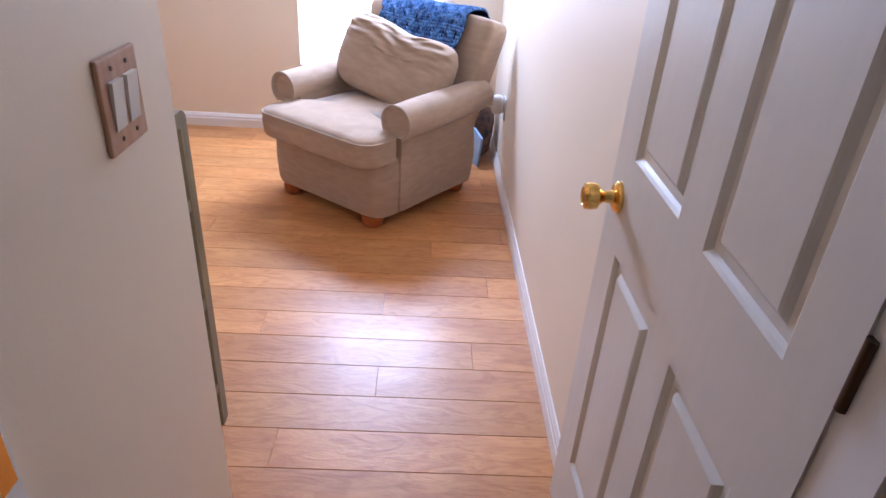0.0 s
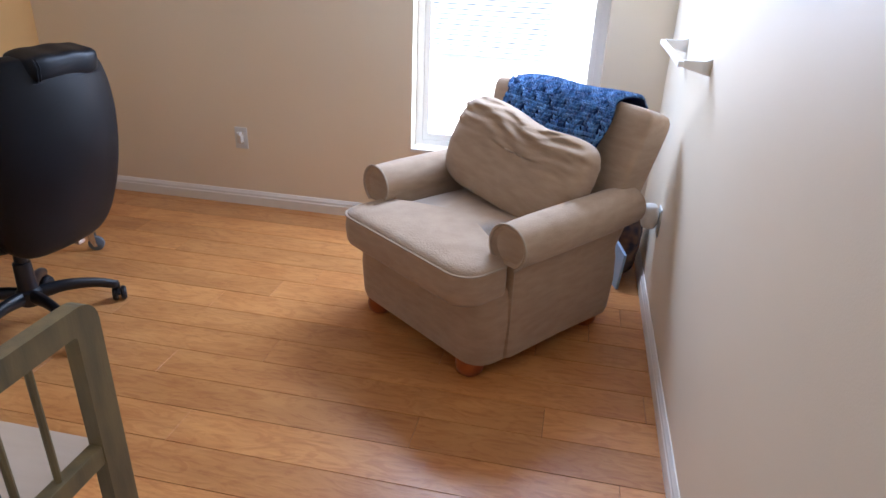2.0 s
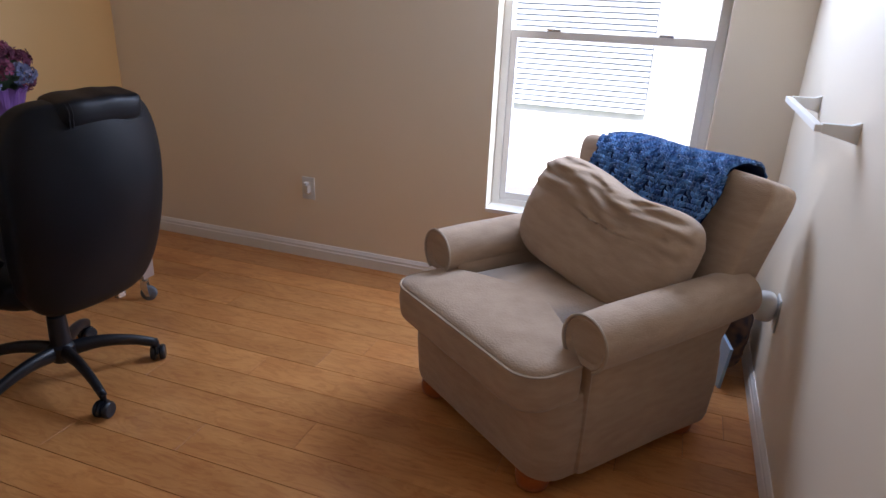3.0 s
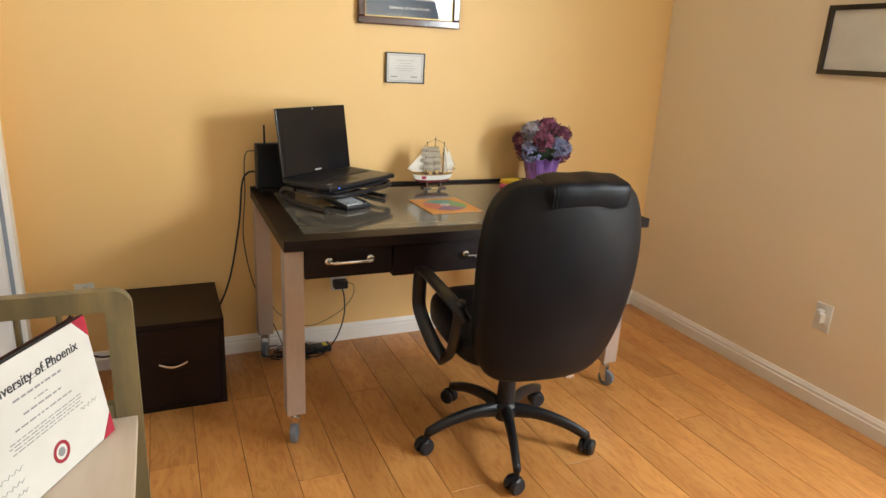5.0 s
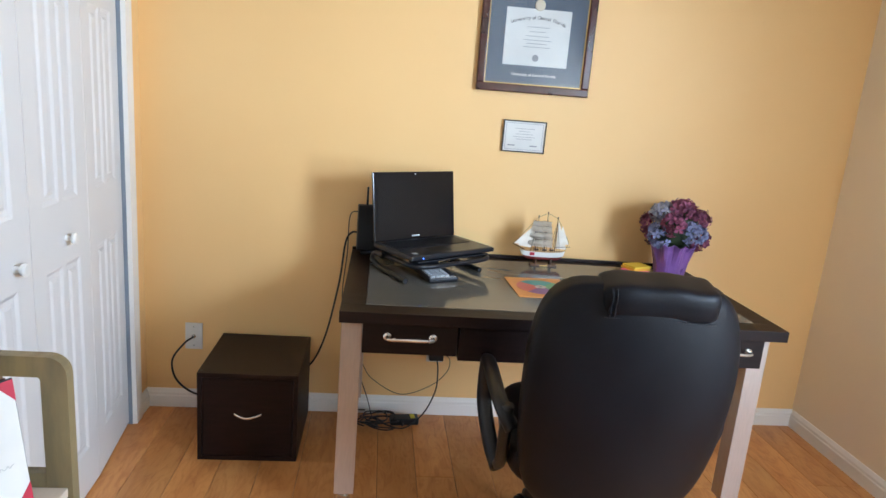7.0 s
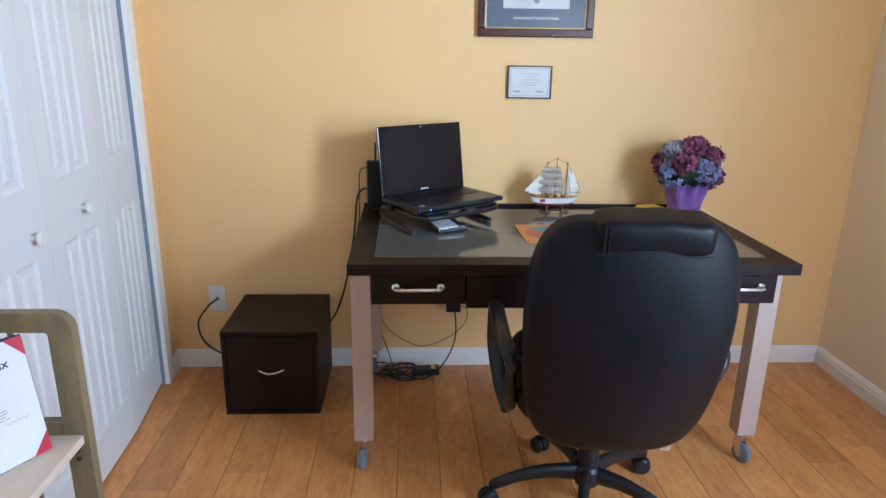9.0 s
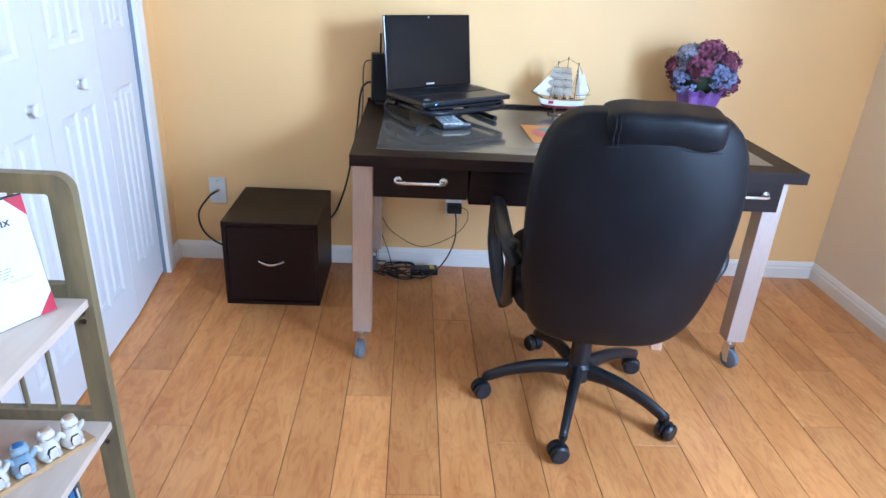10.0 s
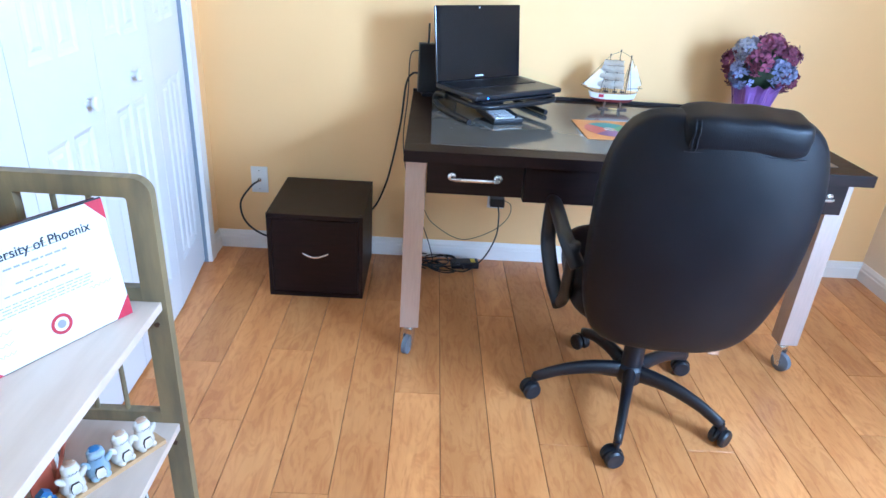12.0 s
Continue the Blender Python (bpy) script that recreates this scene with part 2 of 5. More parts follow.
def rod(bm, a, b, r, r2=None, n=12):
    a, b = Vector(a), Vector(b)
    q = (b - a).to_track_quat("Z", "Y")
    rings = [[bm.verts.new(p + q @ Vector((rr * math.cos(2 * math.pi * k / n), rr * math.sin(2 * math.pi * k / n), 0))) for k in range(n)] for p, rr in ((a, r), (b, r if r2 is None else r2))]
    for k in range(n):
        bm.faces.new((rings[0][k], rings[0][(k + 1) % n], rings[1][(k + 1) % n], rings[1][k]))
    bm.faces.new(rings[0][::-1])
    bm.faces.new(rings[1])
    return bm


def tube(bm, pts, r, n=8, flat=1.0):
    pts = [Vector(p) for p in pts]
    rings = []
    side = None
    for k, p in enumerate(pts):
        d = (pts[min(k + 1, len(pts) - 1)] - pts[max(k - 1, 0)]).normalized()
        ref = side if side is not None and abs(side.dot(d)) < 0.95 else (Vector((0, 0, 1)) if abs(d.z) < 0.9 else Vector((1, 0, 0)))
        u = (ref - d * ref.dot(d)).normalized()
        side = u
        w = d.cross(u)
        rr = r[k] if isinstance(r, (list, tuple)) else r
        rings.append([bm.verts.new(p + u * rr * math.cos(2 * math.pi * j / n) + w * rr * flat * math.sin(2 * math.pi * j / n)) for j in range(n)])
    for a, b in zip(rings, rings[1:]):
        for j in range(n):
            bm.faces.new((a[j], a[(j + 1) % n], b[(j + 1) % n], b[j]))
    bm.faces.new(rings[0][::-1])
    bm.faces.new(rings[-1])
    return bm


def curve_pts(ctrl, n=24):
    """A smooth line through the control points."""
    c = [Vector(p) for p in ctrl]
    c = [c[0] * 2 - c[1]] + c + [c[-1] * 2 - c[-2]]
    out = []
    per = max(2, n // (len(c) - 3))
    for k in range(1, len(c) - 2):
        for j in range(per):
            t = j / per
            p0, p1, p2, p3 = c[k - 1 : k + 3]
            out.append(0.5 * ((2 * p1) + (p2 - p0) * t + (2 * p0 - 5 * p1 + 4 * p2 - p3) * t * t + (3 * p1 - p0 - 3 * p2 + p3) * t ** 3))
    out.append(c[-2])
    return out


def lathe(bm, profile, center=(0, 0, 0), n=24, m=None):
    c = Vector(center)
    rings = []
    for r, z in profile:
        if r < 1e-5:
            rings.append([bm.verts.new(c + Vector((0, 0, z)))])
        else:
            rings.append([bm.verts.new(c + Vector((r * math.cos(2 * math.pi * k / n), r * math.sin(2 * math.pi * k / n), z))) for k in range(n)])
    for a, b in zip(rings, rings[1:]):
        for k in range(n):
            k2 = (k + 1) % n
            if len(a) == 1 and len(b) > 1:
                bm.faces.new((a[0], b[k2], b[k]))
            elif len(b) == 1 and len(a) > 1:
                bm.faces.new((a[k], a[k2], b[0]))
            elif len(a) > 1:
                bm.faces.new((a[k], a[k2], b[k2], b[k]))
    if m:
        for v in {v for ring in rings for v in ring}:
            v.co = m @ v.co
    return bm


def soft(bm, half, power=4.0, n=18, m=None, warp=None):
    """A rounded block: a cube's grid pressed towards a superellipsoid."""
    made = {}
    hx, hy, hz = half
    def vert(p):
        key = tuple(round(c, 5) for c in p)
        if key not in made:
            x, y, z = p
            s = (abs(x) ** power + abs(y) ** power + abs(z) ** power) ** (1 / power)
            q = Vector((x / s * hx, y / s * hy, z / s * hz))
            if warp:
                q = warp(q)
            made[key] = bm.verts.new(m @ q if m else q)
        return made[key]
    g = [math.tan((-1 + 2 * k / n) * math.pi / 4) for k in range(n + 1)]
    for ax in range(3):
        for s in (-1, 1):
            for i in range(n):
                for j in range(n):
                    quad = []
                    for a, b in ((i, j), (i + 1, j), (i + 1, j + 1), (i, j + 1)):
                        p = [0, 0, 0]
                        p[ax], p[(ax + 1) % 3], p[(ax + 2) % 3] = s, g[a], g[b]
                        quad.append(vert(p))
                    try:
                        bm.faces.new(quad if s > 0 else quad[::-1])
                    except ValueError:
                        pass
    return bm


def part(name, bm, material, parent=None, label="", smooth=False, at=None, kind=""):
    me = bpy.data.meshes.new(name)
    bmesh.ops.recalc_face_normals(bm, faces=bm.faces)
    bm.to_mesh(me)
    bm.free()
    me.materials.append(material)
    if smooth:
        me.shade_smooth()
        if smooth != "all":
            me.set_sharp_from_angle(angle=radians(38))
    ob = new(name, me)
    if at is not None:
        ob.matrix_basis = at
    if parent:
        ob.parent = parent
    return tagged(ob, label, kind=kind)


def thing(name, m, label, category, group=""):
    ob = new(name)
    ob.empty_display_size = 0.1
    ob.matrix_world = m
    return tagged(ob, label, category, group)


def B(*args, **kw):
    return box(bmesh.new(), *args, **kw)


def words(body, size, material, parent, m, name="lettering", label="", extrude=0.0003, align="CENTER"):
    data = bpy.data.curves.new(name, "FONT")
    data.body, data.size, data.extrude, data.align_x, data.align_y = body, size, extrude, align, "CENTER"
    data.offset = size * 0.012
    data.materials.append(material)
    ob = new(name, data)
    ob.parent = parent
    ob.matrix_basis = m
    return tagged(ob, label)


# ---- the room: walls, floor, ceiling ----
W, E, S, N, H = -2.168, 1.140, 2.15, 5.146, 2.44
PX, DY = 0.29, 1.665                       # the entry passage: its west face, and the doorway's inner face


def structure(name, parts, material, label=""):
    bm = bmesh.new()
    for p in parts:
        box(bm, *p)
    return tagged(part(name, bm, material), label, kind="structure")


WX0, WX1, WZ0, WZ1 = -0.055, 0.855, 0.40, 1.98
structure("wall_west", [(W - 0.12, W, S - 0.12, N + 0.20, 0, H)], YELLOW, "yellow painted wall behind the desk")
structure("wall_north", [(W, WX0, N, N + 0.20, 0, H), (WX1, E + 0.12, N, N + 0.20, 0, H), (WX0, WX1, N, N + 0.20, 0, WZ0), (WX0, WX1, N, N + 0.20, WZ1, H)], CREAM, "cream painted wall with the window")
structure("wall_east", [(E, E + 0.12, -1.5, N, 0, H)], CREAM, "cream painted side wall")
CX0, CX1, CZ = -1.995, -0.46, 2.04
structure("wall_south", [(W, CX0, S - 0.10, S, 0, H), (CX0, CX1, S - 0.10, S + 0.05, CZ, H), (CX1, PX - 0.11, S - 0.10, S + 0.05, 0, H)], YELLOW, "yellow painted wall round the closet")
structure("wall_closet_back", [(W - 0.12, PX - 0.11, S - 0.82, S - 0.70, 0, H), (W - 0.12, W, S - 0.70, S - 0.12, 0, H)], CREAM)
structure("wall_passage", [(PX - 0.11, PX, DY, S + 0.103, 0, H)], CREAM, "cream painted wall beside the entry with the light switch")
structure("wall_doorway", [(-1.2, PX - 0.012, DY - 0.12, DY, 0, H), (PX - 0.012, E, DY - 0.12, DY, 2.06, H), (1.120, E, DY - 0.12, DY, 0, 2.06)], CREAM)
structure("wall_hall", [(-1.32, -1.2, -1.5, DY, 0, H), (-1.32, E + 0.12, -1.62, -1.5, 0, H)], CREAM)
structure("ceiling", [(W - 0.12, E + 0.12, -1.62, N + 0.20, H, H + 0.12)], CEIL)
structure("floor", [(W - 0.12, E + 0.12, -1.62, N + 0.20, -0.10, -0.006)], SUB, "dark underlay between the floor planks")


def skirting(name, axis, face, a, b, out):
    """A baseboard on the wall's face, from a to b, that stands out by the sign of out."""
    prof = [(0, 0), (0.014, 0), (0.014, 0.050), (0.011, 0.055), (0.011, 0.066), (0.007, 0.075), (0.004, 0.083), (0, 0.083)]
    pts = [(face + out * u, v) for u, v in prof]
    bm = bmesh.new()
    if axis == "y":
        prism(bm, pts, "y", a, b)
    else:
        prism(bm, pts, "x", a, b)
    return tagged(part(name, bm, WHITE), "white moulded baseboard", kind="structure")


skirting("baseboard", "y", W, S, N, 1)
skirting("baseboard", "y", E, DY, N, -1)
skirting("baseboard", "x", N, W + 0.015, E - 0.015, -1)
skirting("baseboard", "x", S, W + 0.015, CX0 - 0.065, 1)
skirting("baseboard", "x", S + 0.05, CX1 + 0.065, PX - 0.11, 1)

# window
win = tagged(new("window_1"), "white single-hung window with the lower sash closed, bright daylight outside", kind="structure")
FY = N + 0.09
def frame_part(name, *a, mat=WHITE, bevel=0.003, label=""):
    return part(name, B(*a, bevel=bevel), mat, win, label)
frame_part("window_sill", WX0, WX1, N - 0.012, FY, WZ0 - 0.0, WZ0 + 0.018)
frame_part("window_frame", WX0 + 0.001, WX0 + 0.038, FY, FY + 0.07, WZ0 + 0.018, WZ1)
frame_part("window_frame", WX1 - 0.038, WX1 - 0.001, FY, FY + 0.07, WZ0 + 0.018, WZ1)
frame_part("window_frame", WX0 + 0.038, WX1 - 0.038, FY, FY + 0.07, WZ0 + 0.018, WZ0 + 0.045)
frame_part("window_frame", WX0 + 0.038, WX1 - 0.038, FY, FY + 0.07, WZ1 - 0.04, WZ1)
for x0, x1 in ((WX0 + 0.038, WX0 + 0.066), (WX1 - 0.066, WX1 - 0.038)):
    frame_part("sash_stile", x0, x1, FY + 0.006, FY + 0.032, WZ0 + 0.045, 1.185)
frame_part("sash_rail", WX0 + 0.066, WX1 - 0.066, FY + 0.006, FY + 0.032, WZ0 + 0.045, WZ0 + 0.078)
frame_part("meeting_rail", WX0 + 0.038, WX1 - 0.038, FY + 0.002, FY + 0.060, 1.178, 1.212)
for x in (0.17, 0.63):
    frame_part("sash_lock", x - 0.03, x + 0.03, FY - 0.006, FY + 0.012, 1.2125, 1.222, mat=NICKEL)
p = part("window_pane", B(WX0 + 0.066, WX1 - 0.066, FY + 0.016, FY + 0.020, WZ0 + 0.078, 1.178), GLASS, win)
p.visible_shadow = False
p = part("window_pane", B(WX0 + 0.038, WX1 - 0.038, FY + 0.044, FY + 0.048, 1.212, WZ1 - 0.04), GLASS, win)
p.visible_shadow = False

blind = thing("window_blind", pose(0, 0, 0), "tan horizontal slat blind pulled half up in the window", "blind")
part("bottom_rail", B(WX0 + 0.012, WX1 - 0.012, N + 0.030, N + 0.058, 1.362, 1.376, bevel=0.003), TANBLIND, blind)
for k in range(8):
    part("slat", B(WX0 + 0.012, WX1 - 0.012, N + 0.020, N + 0.068, 1.379 + 0.006 * k, 1.382 + 0.006 * k), TANBLIND, blind)
for k in range(11):
    part("slat", B(WX0 + 0.012, WX1 - 0.012, N + 0.020, N + 0.068, 1.440 + 0.044 * k, 1.443 + 0.044 * k), TANBLIND, blind)
part("headrail", B(WX0 + 0.008, WX1 - 0.008, N + 0.018, N + 0.075, WZ1 - 0.05, WZ1 - 0.003), TANBLIND, blind)
for x in (0.10, 0.70):
    part("ladder_cord", rod(bmesh.new(), (x, N + 0.0165, 1.362), (x, N + 0.0165, WZ1 - 0.04), 0.0012, n=6), PAPER, blind)


# ---- panelled doors ----
def panel_door(name, width, height, thick, panels, material, parent=None):
    """A slab whose front and back carry sunk and raised panels; it hangs from x = 0 and its front is at y = 0."""
    bm = bmesh.new()
    xs = sorted({0, width, *[v for p in panels for v in (p[0], p[1])]})
    zs = sorted({0.008, height, *[v for p in panels for v in (p[2], p[3])]})
    for face, s in ((0.0, 1), (-thick, -1)):
        def sheet(x0, x1, z0, z1, y=0.0):
            bm.faces.new([bm.verts.new((x, face - s * y, z)) for x, z in ((x0, z0), (x1, z0), (x1, z1), (x0, z1))])
        for i in range(len(xs) - 1):
            for j in range(len(zs) - 1):
                x0, x1, z0, z1 = xs[i], xs[i + 1], zs[j], zs[j + 1]
                inside = any(p[0] <= x0 and x1 <= p[1] and p[2] <= z0 and z1 <= p[3] for p in panels)
                if not inside:
                    sheet(x0, x1, z0, z1)
        for x0, x1, z0, z1 in panels:
            q = 0.55 if width < 0.5 else 1.0
            steps = ((0, 0), (0.006, 0.004 * q), (0.012, 0.009 * q), (0.026, 0.010 * q), (0.034, 0.003 * q), (0.038, 0.001))
            rings = [[bm.verts.new((x, face - s * d, z)) for x, z in ((x0 + i, z0 + i), (x1 - i, z0 + i), (x1 - i, z1 - i), (x0 + i, z1 - i))] for i, d in steps]
            for a, b in zip(rings, rings[1:]):
                for k in range(4):
                    bm.faces.new((a[k], a[(k + 1) % 4], b[(k + 1) % 4], b[k]))
            bm.faces.new(rings[-1])
    for a, b in (((0, 0.008), (width, 0.008)), ((width, 0.008), (width, height)), ((width, height), (0, height)), ((0, height), (0, 0.008))):
        bm.faces.new([bm.verts.new(q) for q in ((a[0], 0, a[1]), (b[0], 0, b[1]), (b[0], -thick, b[1]), (a[0], -thick, a[1]))])
    bmesh.ops.remove_doubles(bm, verts=bm.verts, dist=0.0002)
    return part(name, bm, material, parent)


# entry door, open along the east wall; its front faces the passage
door = tagged(new("door_1"), "cream six-panel entry door with a brass knob, standing wide open against the wall", kind="structure")
door.matrix_world = pose(1.106, 1.615, 0, 0, 0, 90.4)
DW = 0.755
cols = ((0.088, 0.318), (0.415, 0.648))
rows = ((0.23, 0.805), (1.000, 1.62), (1.73, 1.92))
leaf = panel_door("door_leaf", DW, 2.03, 0.035, [(a, b, c, d) for a, b in cols for c, d in rows], DOORP, door)


def knob(parent, x, z, s, mat, r=0.027, name="door_knob"):
    """A turned knob on the front (s = 1) or the back of a leaf."""
    y0 = 0 if s > 0 else -0.035
    turn = Matrix.Translation((x, y0, z)) @ Euler((radians(-90 * s), 0, 0)).to_matrix().to_4x4()
    k = part(name, lathe(bmesh.new(), [(0, 0), (r * 1.18, 0), (r * 1.15, 0.006), (r * 0.9, 0.011), (r * 0.5, 0.014), (r * 0.42, 0.030), (r * 0.62, 0.038), (r * 0.93, 0.044), (r, 0.055), (r * 0.95, 0.066), (r * 0.66, 0.071), (r * 0.62, 0.069), (0, 0.0685)], m=turn, n=28), mat, parent, "polished brass door knob" if mat is BRASS else "", smooth=True)
    return k


knob(door, DW - 0.062, 0.907, 1, BRASS)
for z in (0.25, 1.06, 1.80):
    part("hinge", rod(bmesh.new(), (-0.006, -0.002, z - 0.040), (-0.006, -0.002, z + 0.040), 0.006), BRONZE, door, "dark bronze hinge", smooth=True)
structure("door_frame", [(PX - 0.012, PX + 0.008, DY - 0.125, DY + 0.003, 0, 2.058), (1.110, 1.1195, DY - 0.125, DY - 0.007, 0, 2.058), (PX + 0.008, 1.110, DY - 0.125, DY - 0.007, 2.038, 2.058)], WHITE, "white door jamb")
structure("trim", [(PX - 0.07, PX - 0.012, DY - 0.136, DY - 0.120, 0, 2.11), (PX - 0.012, 1.1195, DY - 0.136, DY - 0.125, 2.058, 2.11)], WHITE, "white door casing")
strike = thing("strike_plate", pose(0, 0, 0), "brass strike plate on the white door jamb", "strike plate")
part("plate", B(PX + 0.008, PX + 0.0105, DY - 0.032, DY - 0.004, 0.83, 0.915, bevel=0.0008), BRASS, strike)

# closet with four bifold leaves
lw = (CX1 - CX0 - 0.012) / 4
pts = [(CX0 + 0.006, S - 0.012), (CX0 + 0.006 + lw, S + 0.030), (CX0 + 0.006 + 2 * lw, S + 0.045), (CX0 + 0.006 + 3 * lw, S + 0.052), (CX1 - 0.006, S + 0.045)]
closet = tagged(new("door_2"), "white six-panel bifold closet doors, closed, with small white knobs", kind="structure")
for k in range(4):
    a, b = Vector(pts[k]), Vector(pts[k + 1])
    hold = new("bifold_leaf")
    hold.parent = closet
    hold.matrix_basis = Matrix.Translation((a.x, a.y, 0.004)) @ Euler((0, 0, math.atan2(b.y - a.y, b.x - a.x))).to_matrix().to_4x4()
    w = (b - a).length - 0.003
    lf = panel_door("leaf_panel", w, 2.0, 0.03, [(0.075, w / 2 - 0.012, c, d) for c, d in ((0.16, 0.83), (1.02, 1.60), (1.70, 1.90))] + [(w / 2 + 0.012, w - 0.075, c, d) for c, d in ((0.16, 0.83), (1.02, 1.60), (1.70, 1.90))], CLOSETP, hold)
    if k in (1, 2):
        turn = Matrix.Translation((w * (0.44 if k == 1 else 0.22), 0.0, 0.905 if k == 1 else 0.89)) @ Euler((radians(-90), 0, 0)).to_matrix().to_4x4()
        part("closet_knob", lathe(bmesh.new(), [(0, 0), (0.011, 0), (0.009, 0.006), (0.008, 0.014), (0.017, 0.019), (0.019, 0.026), (0.015, 0.032), (0, 0.034)], m=turn, n=20), PLASTIC, hold, "small round white knob", smooth=True)
structure("trim_closet", [(CX0 - 0.060, CX0 - 0.001, S + 0.0005, S + 0.018, 0, CZ + 0.06), (CX1 + 0.001, CX1 + 0.060, S + 0.0505, S + 0.066, 0, CZ + 0.06), (CX0 - 0.001, CX1 + 0.001, S + 0.0505, S + 0.066, CZ, CZ + 0.06)], WHITE, "white closet casing")
# thin jamb linings; the shade beside the leaves is put into their grey
structure("closet_jamb", [(CX0 - 0.001, CX0 + 0.003, S - 0.10, S + 0.0005, 0, CZ), (CX1 - 0.003, CX1 + 0.001, S - 0.10, S + 0.05, 0, CZ)], GAPSHADE)

# ---- armchair ----
def place(x, y, z=0.0, rz=0.0):
    return pose(x, y, z, 0, 0, rz)


def armchair(m):
    t = thing("armchair", m, "beige upholstered armchair with rolled arms and orange wooden feet", "armchair")
    def base_shape():
        bm = bmesh.new()
        out = []
        for cx, cy, r, a0 in ((0.262, -0.250, 0.085, -90), (0.325, 0.345, 0.04, 0), (-0.345, 0.345, 0.04, 90), (-0.290, -0.250, 0.085, 180)):
            for k in range(6):
                a = radians(a0 + 18 * k)
                out.append((cx + r * math.cos(a), cy + r * math.sin(a)))
        rings = []
        for z, g in ((0.050, -0.012), (0.056, -0.002), (0.080, 0.004), (0.20, 0.010), (0.30, 0.006), (0.335, 0.0), (0.345, -0.012)):
            rings.append([bm.verts.new((x * (1 + g / 0.38), y * (1 + g / 0.36) - 0.012, z)) for x, y in out])
        n = len(out)
        for a, b in zip(rings, rings[1:]):
            for k in range(n):
                bm.faces.new((a[k], a[(k + 1) % n], b[(k + 1) % n], b[k]))
        bm.faces.new(rings[0][::-1])
        bm.faces.new(rings[-1])
        return bm
    part("base", base_shape(), FABRIC, t, smooth=True)
    # seat cushion with ears in front of the arms
    def cushion():
        bm = bmesh.new()
        outline = []
        def arc(cx, cy, r, a0, a1, n=6):
            for k in range(n + 1):
                a = radians(a0 + (a1 - a0) * k / n)
                outline.append((cx + r * math.cos(a), cy + r * math.sin(a)))
        arc(0.275, -0.355, 0.085, -90, 0)
        arc(0.340, -0.262, 0.02, 0, 90, 3)
        outline.extend([(0.268, -0.235), (0.255, 0.20), (-0.255, 0.20), (-0.268, -0.235)])
        arc(-0.340, -0.262, 0.02, 90, 180, 3)
        arc(-0.275, -0.355, 0.085, 180, 270)
        n = len(outline)
        rings = []
        for z, s in ((0.318, 0.93), (0.326, 0.985), (0.340, 1.0), (0.39, 1.012), (0.432, 1.0), (0.446, 0.985), (0.458, 0.90), (0.468, 0.62), (0.472, 0.25)):
            rings.append([bm.verts.new((x * s, (y + 0.1) * s - 0.1, z)) for x, y in outline])
        for a, b in zip(rings, rings[1:]):
            for k in range(n):
                bm.faces.new((a[k], a[(k + 1) % n], b[(k + 1) % n], b[k]))
        bm.faces.new(rings[0][::-1])
        bm.faces.new(rings[-1])
        part("seat_cushion", bm, FABRIC, t, smooth="all")
        for z in (0.437,):
            loop = [(x * 1.004, (y + 0.1) * 1.004 - 0.1, z) for x, y in outline[-11:] + outline[:11]]
            part("piping", tube(bmesh.new(), loop, 0.0045, 6), PIPING, t, smooth=True)
    cushion()
    for s in (-1, 1):
        # arm: a roll on an upright panel
        def arm_outline(g=0.0):
            pts = []
            cx, cz, r = s * 0.362, 0.506, 0.079 + g
            for k in range(21):
                a = radians(-60 + 300 * k / 20)
                pts.append((cx + s * r * math.cos(a), cz + r * math.sin(a) * 0.98))
            return pts
        bm = bmesh.new()
        rings = []
        for y, g, dz in ((-0.250, -0.020, 0), (-0.262, -0.008, 0), (-0.258, 0.0, 0), (-0.15, 0.003, 0.002), (0.1, 0.003, 0.004), (0.30, 0.0, 0.006), (0.40, -0.006, 0.002), (0.43, -0.030, -0.01)):
            pts = arm_outline(g)
            rings.append([bm.verts.new((u, y, v + dz)) for u, v in pts])
        n = len(rings[0])
        for a, b in zip(rings, rings[1:]):
            for k in range(n):
                bm.faces.new((a[k], a[(k + 1) % n], b[(k + 1) % n], b[k]))
        bm.faces.new(rings[0][::-1])
        bm.faces.new(rings[-1])
        part("armrest", bm, FABRIC, t, smooth=True)
        x0, x1 = sorted((s * 0.285, s * 0.370))
        part("side_panel", B(x0, x1, -0.226, 0.355, 0.060, 0.50, bevel=0.024), FABRIC, t, smooth=True)
        part("piping", tube(bmesh.new(), [(u, -0.262, v) for u, v in arm_outline(0.001)], 0.0045, 6), PIPING, t, smooth=True)
        part("seam", tube(bmesh.new(), [(s * 0.3630, -0.2185, 0.09), (s * 0.3635, -0.2185, 0.43)], 0.0025, 6), PIPING, t)
        for y in (-0.27, 0.295):
            part("foot", lathe(bmesh.new(), [(0, 0), (0.036, 0), (0.048, 0.012), (0.052, 0.034), (0.050, 0.056), (0, 0.060)], (s * (0.270 if y < 0 else 0.300), y - (0.035 if y < 0 else 0), 0)), ORANGEWOOD, t, "round orange-stained wooden foot", smooth=True)
    # leaning back, widest at the top
    def lean(q):
        f = (q.z + 0.30) / 0.60
        return Vector((q.x * (0.83 + 0.15 * f + 0.055 * max(0, f) ** 3), q.y + 0.015 * math.sin(f * 3), q.z + 0.012 * math.cos(q.x * 5) + 0.014 * (abs(q.x) / 0.39) ** 6 * max(0, f)))
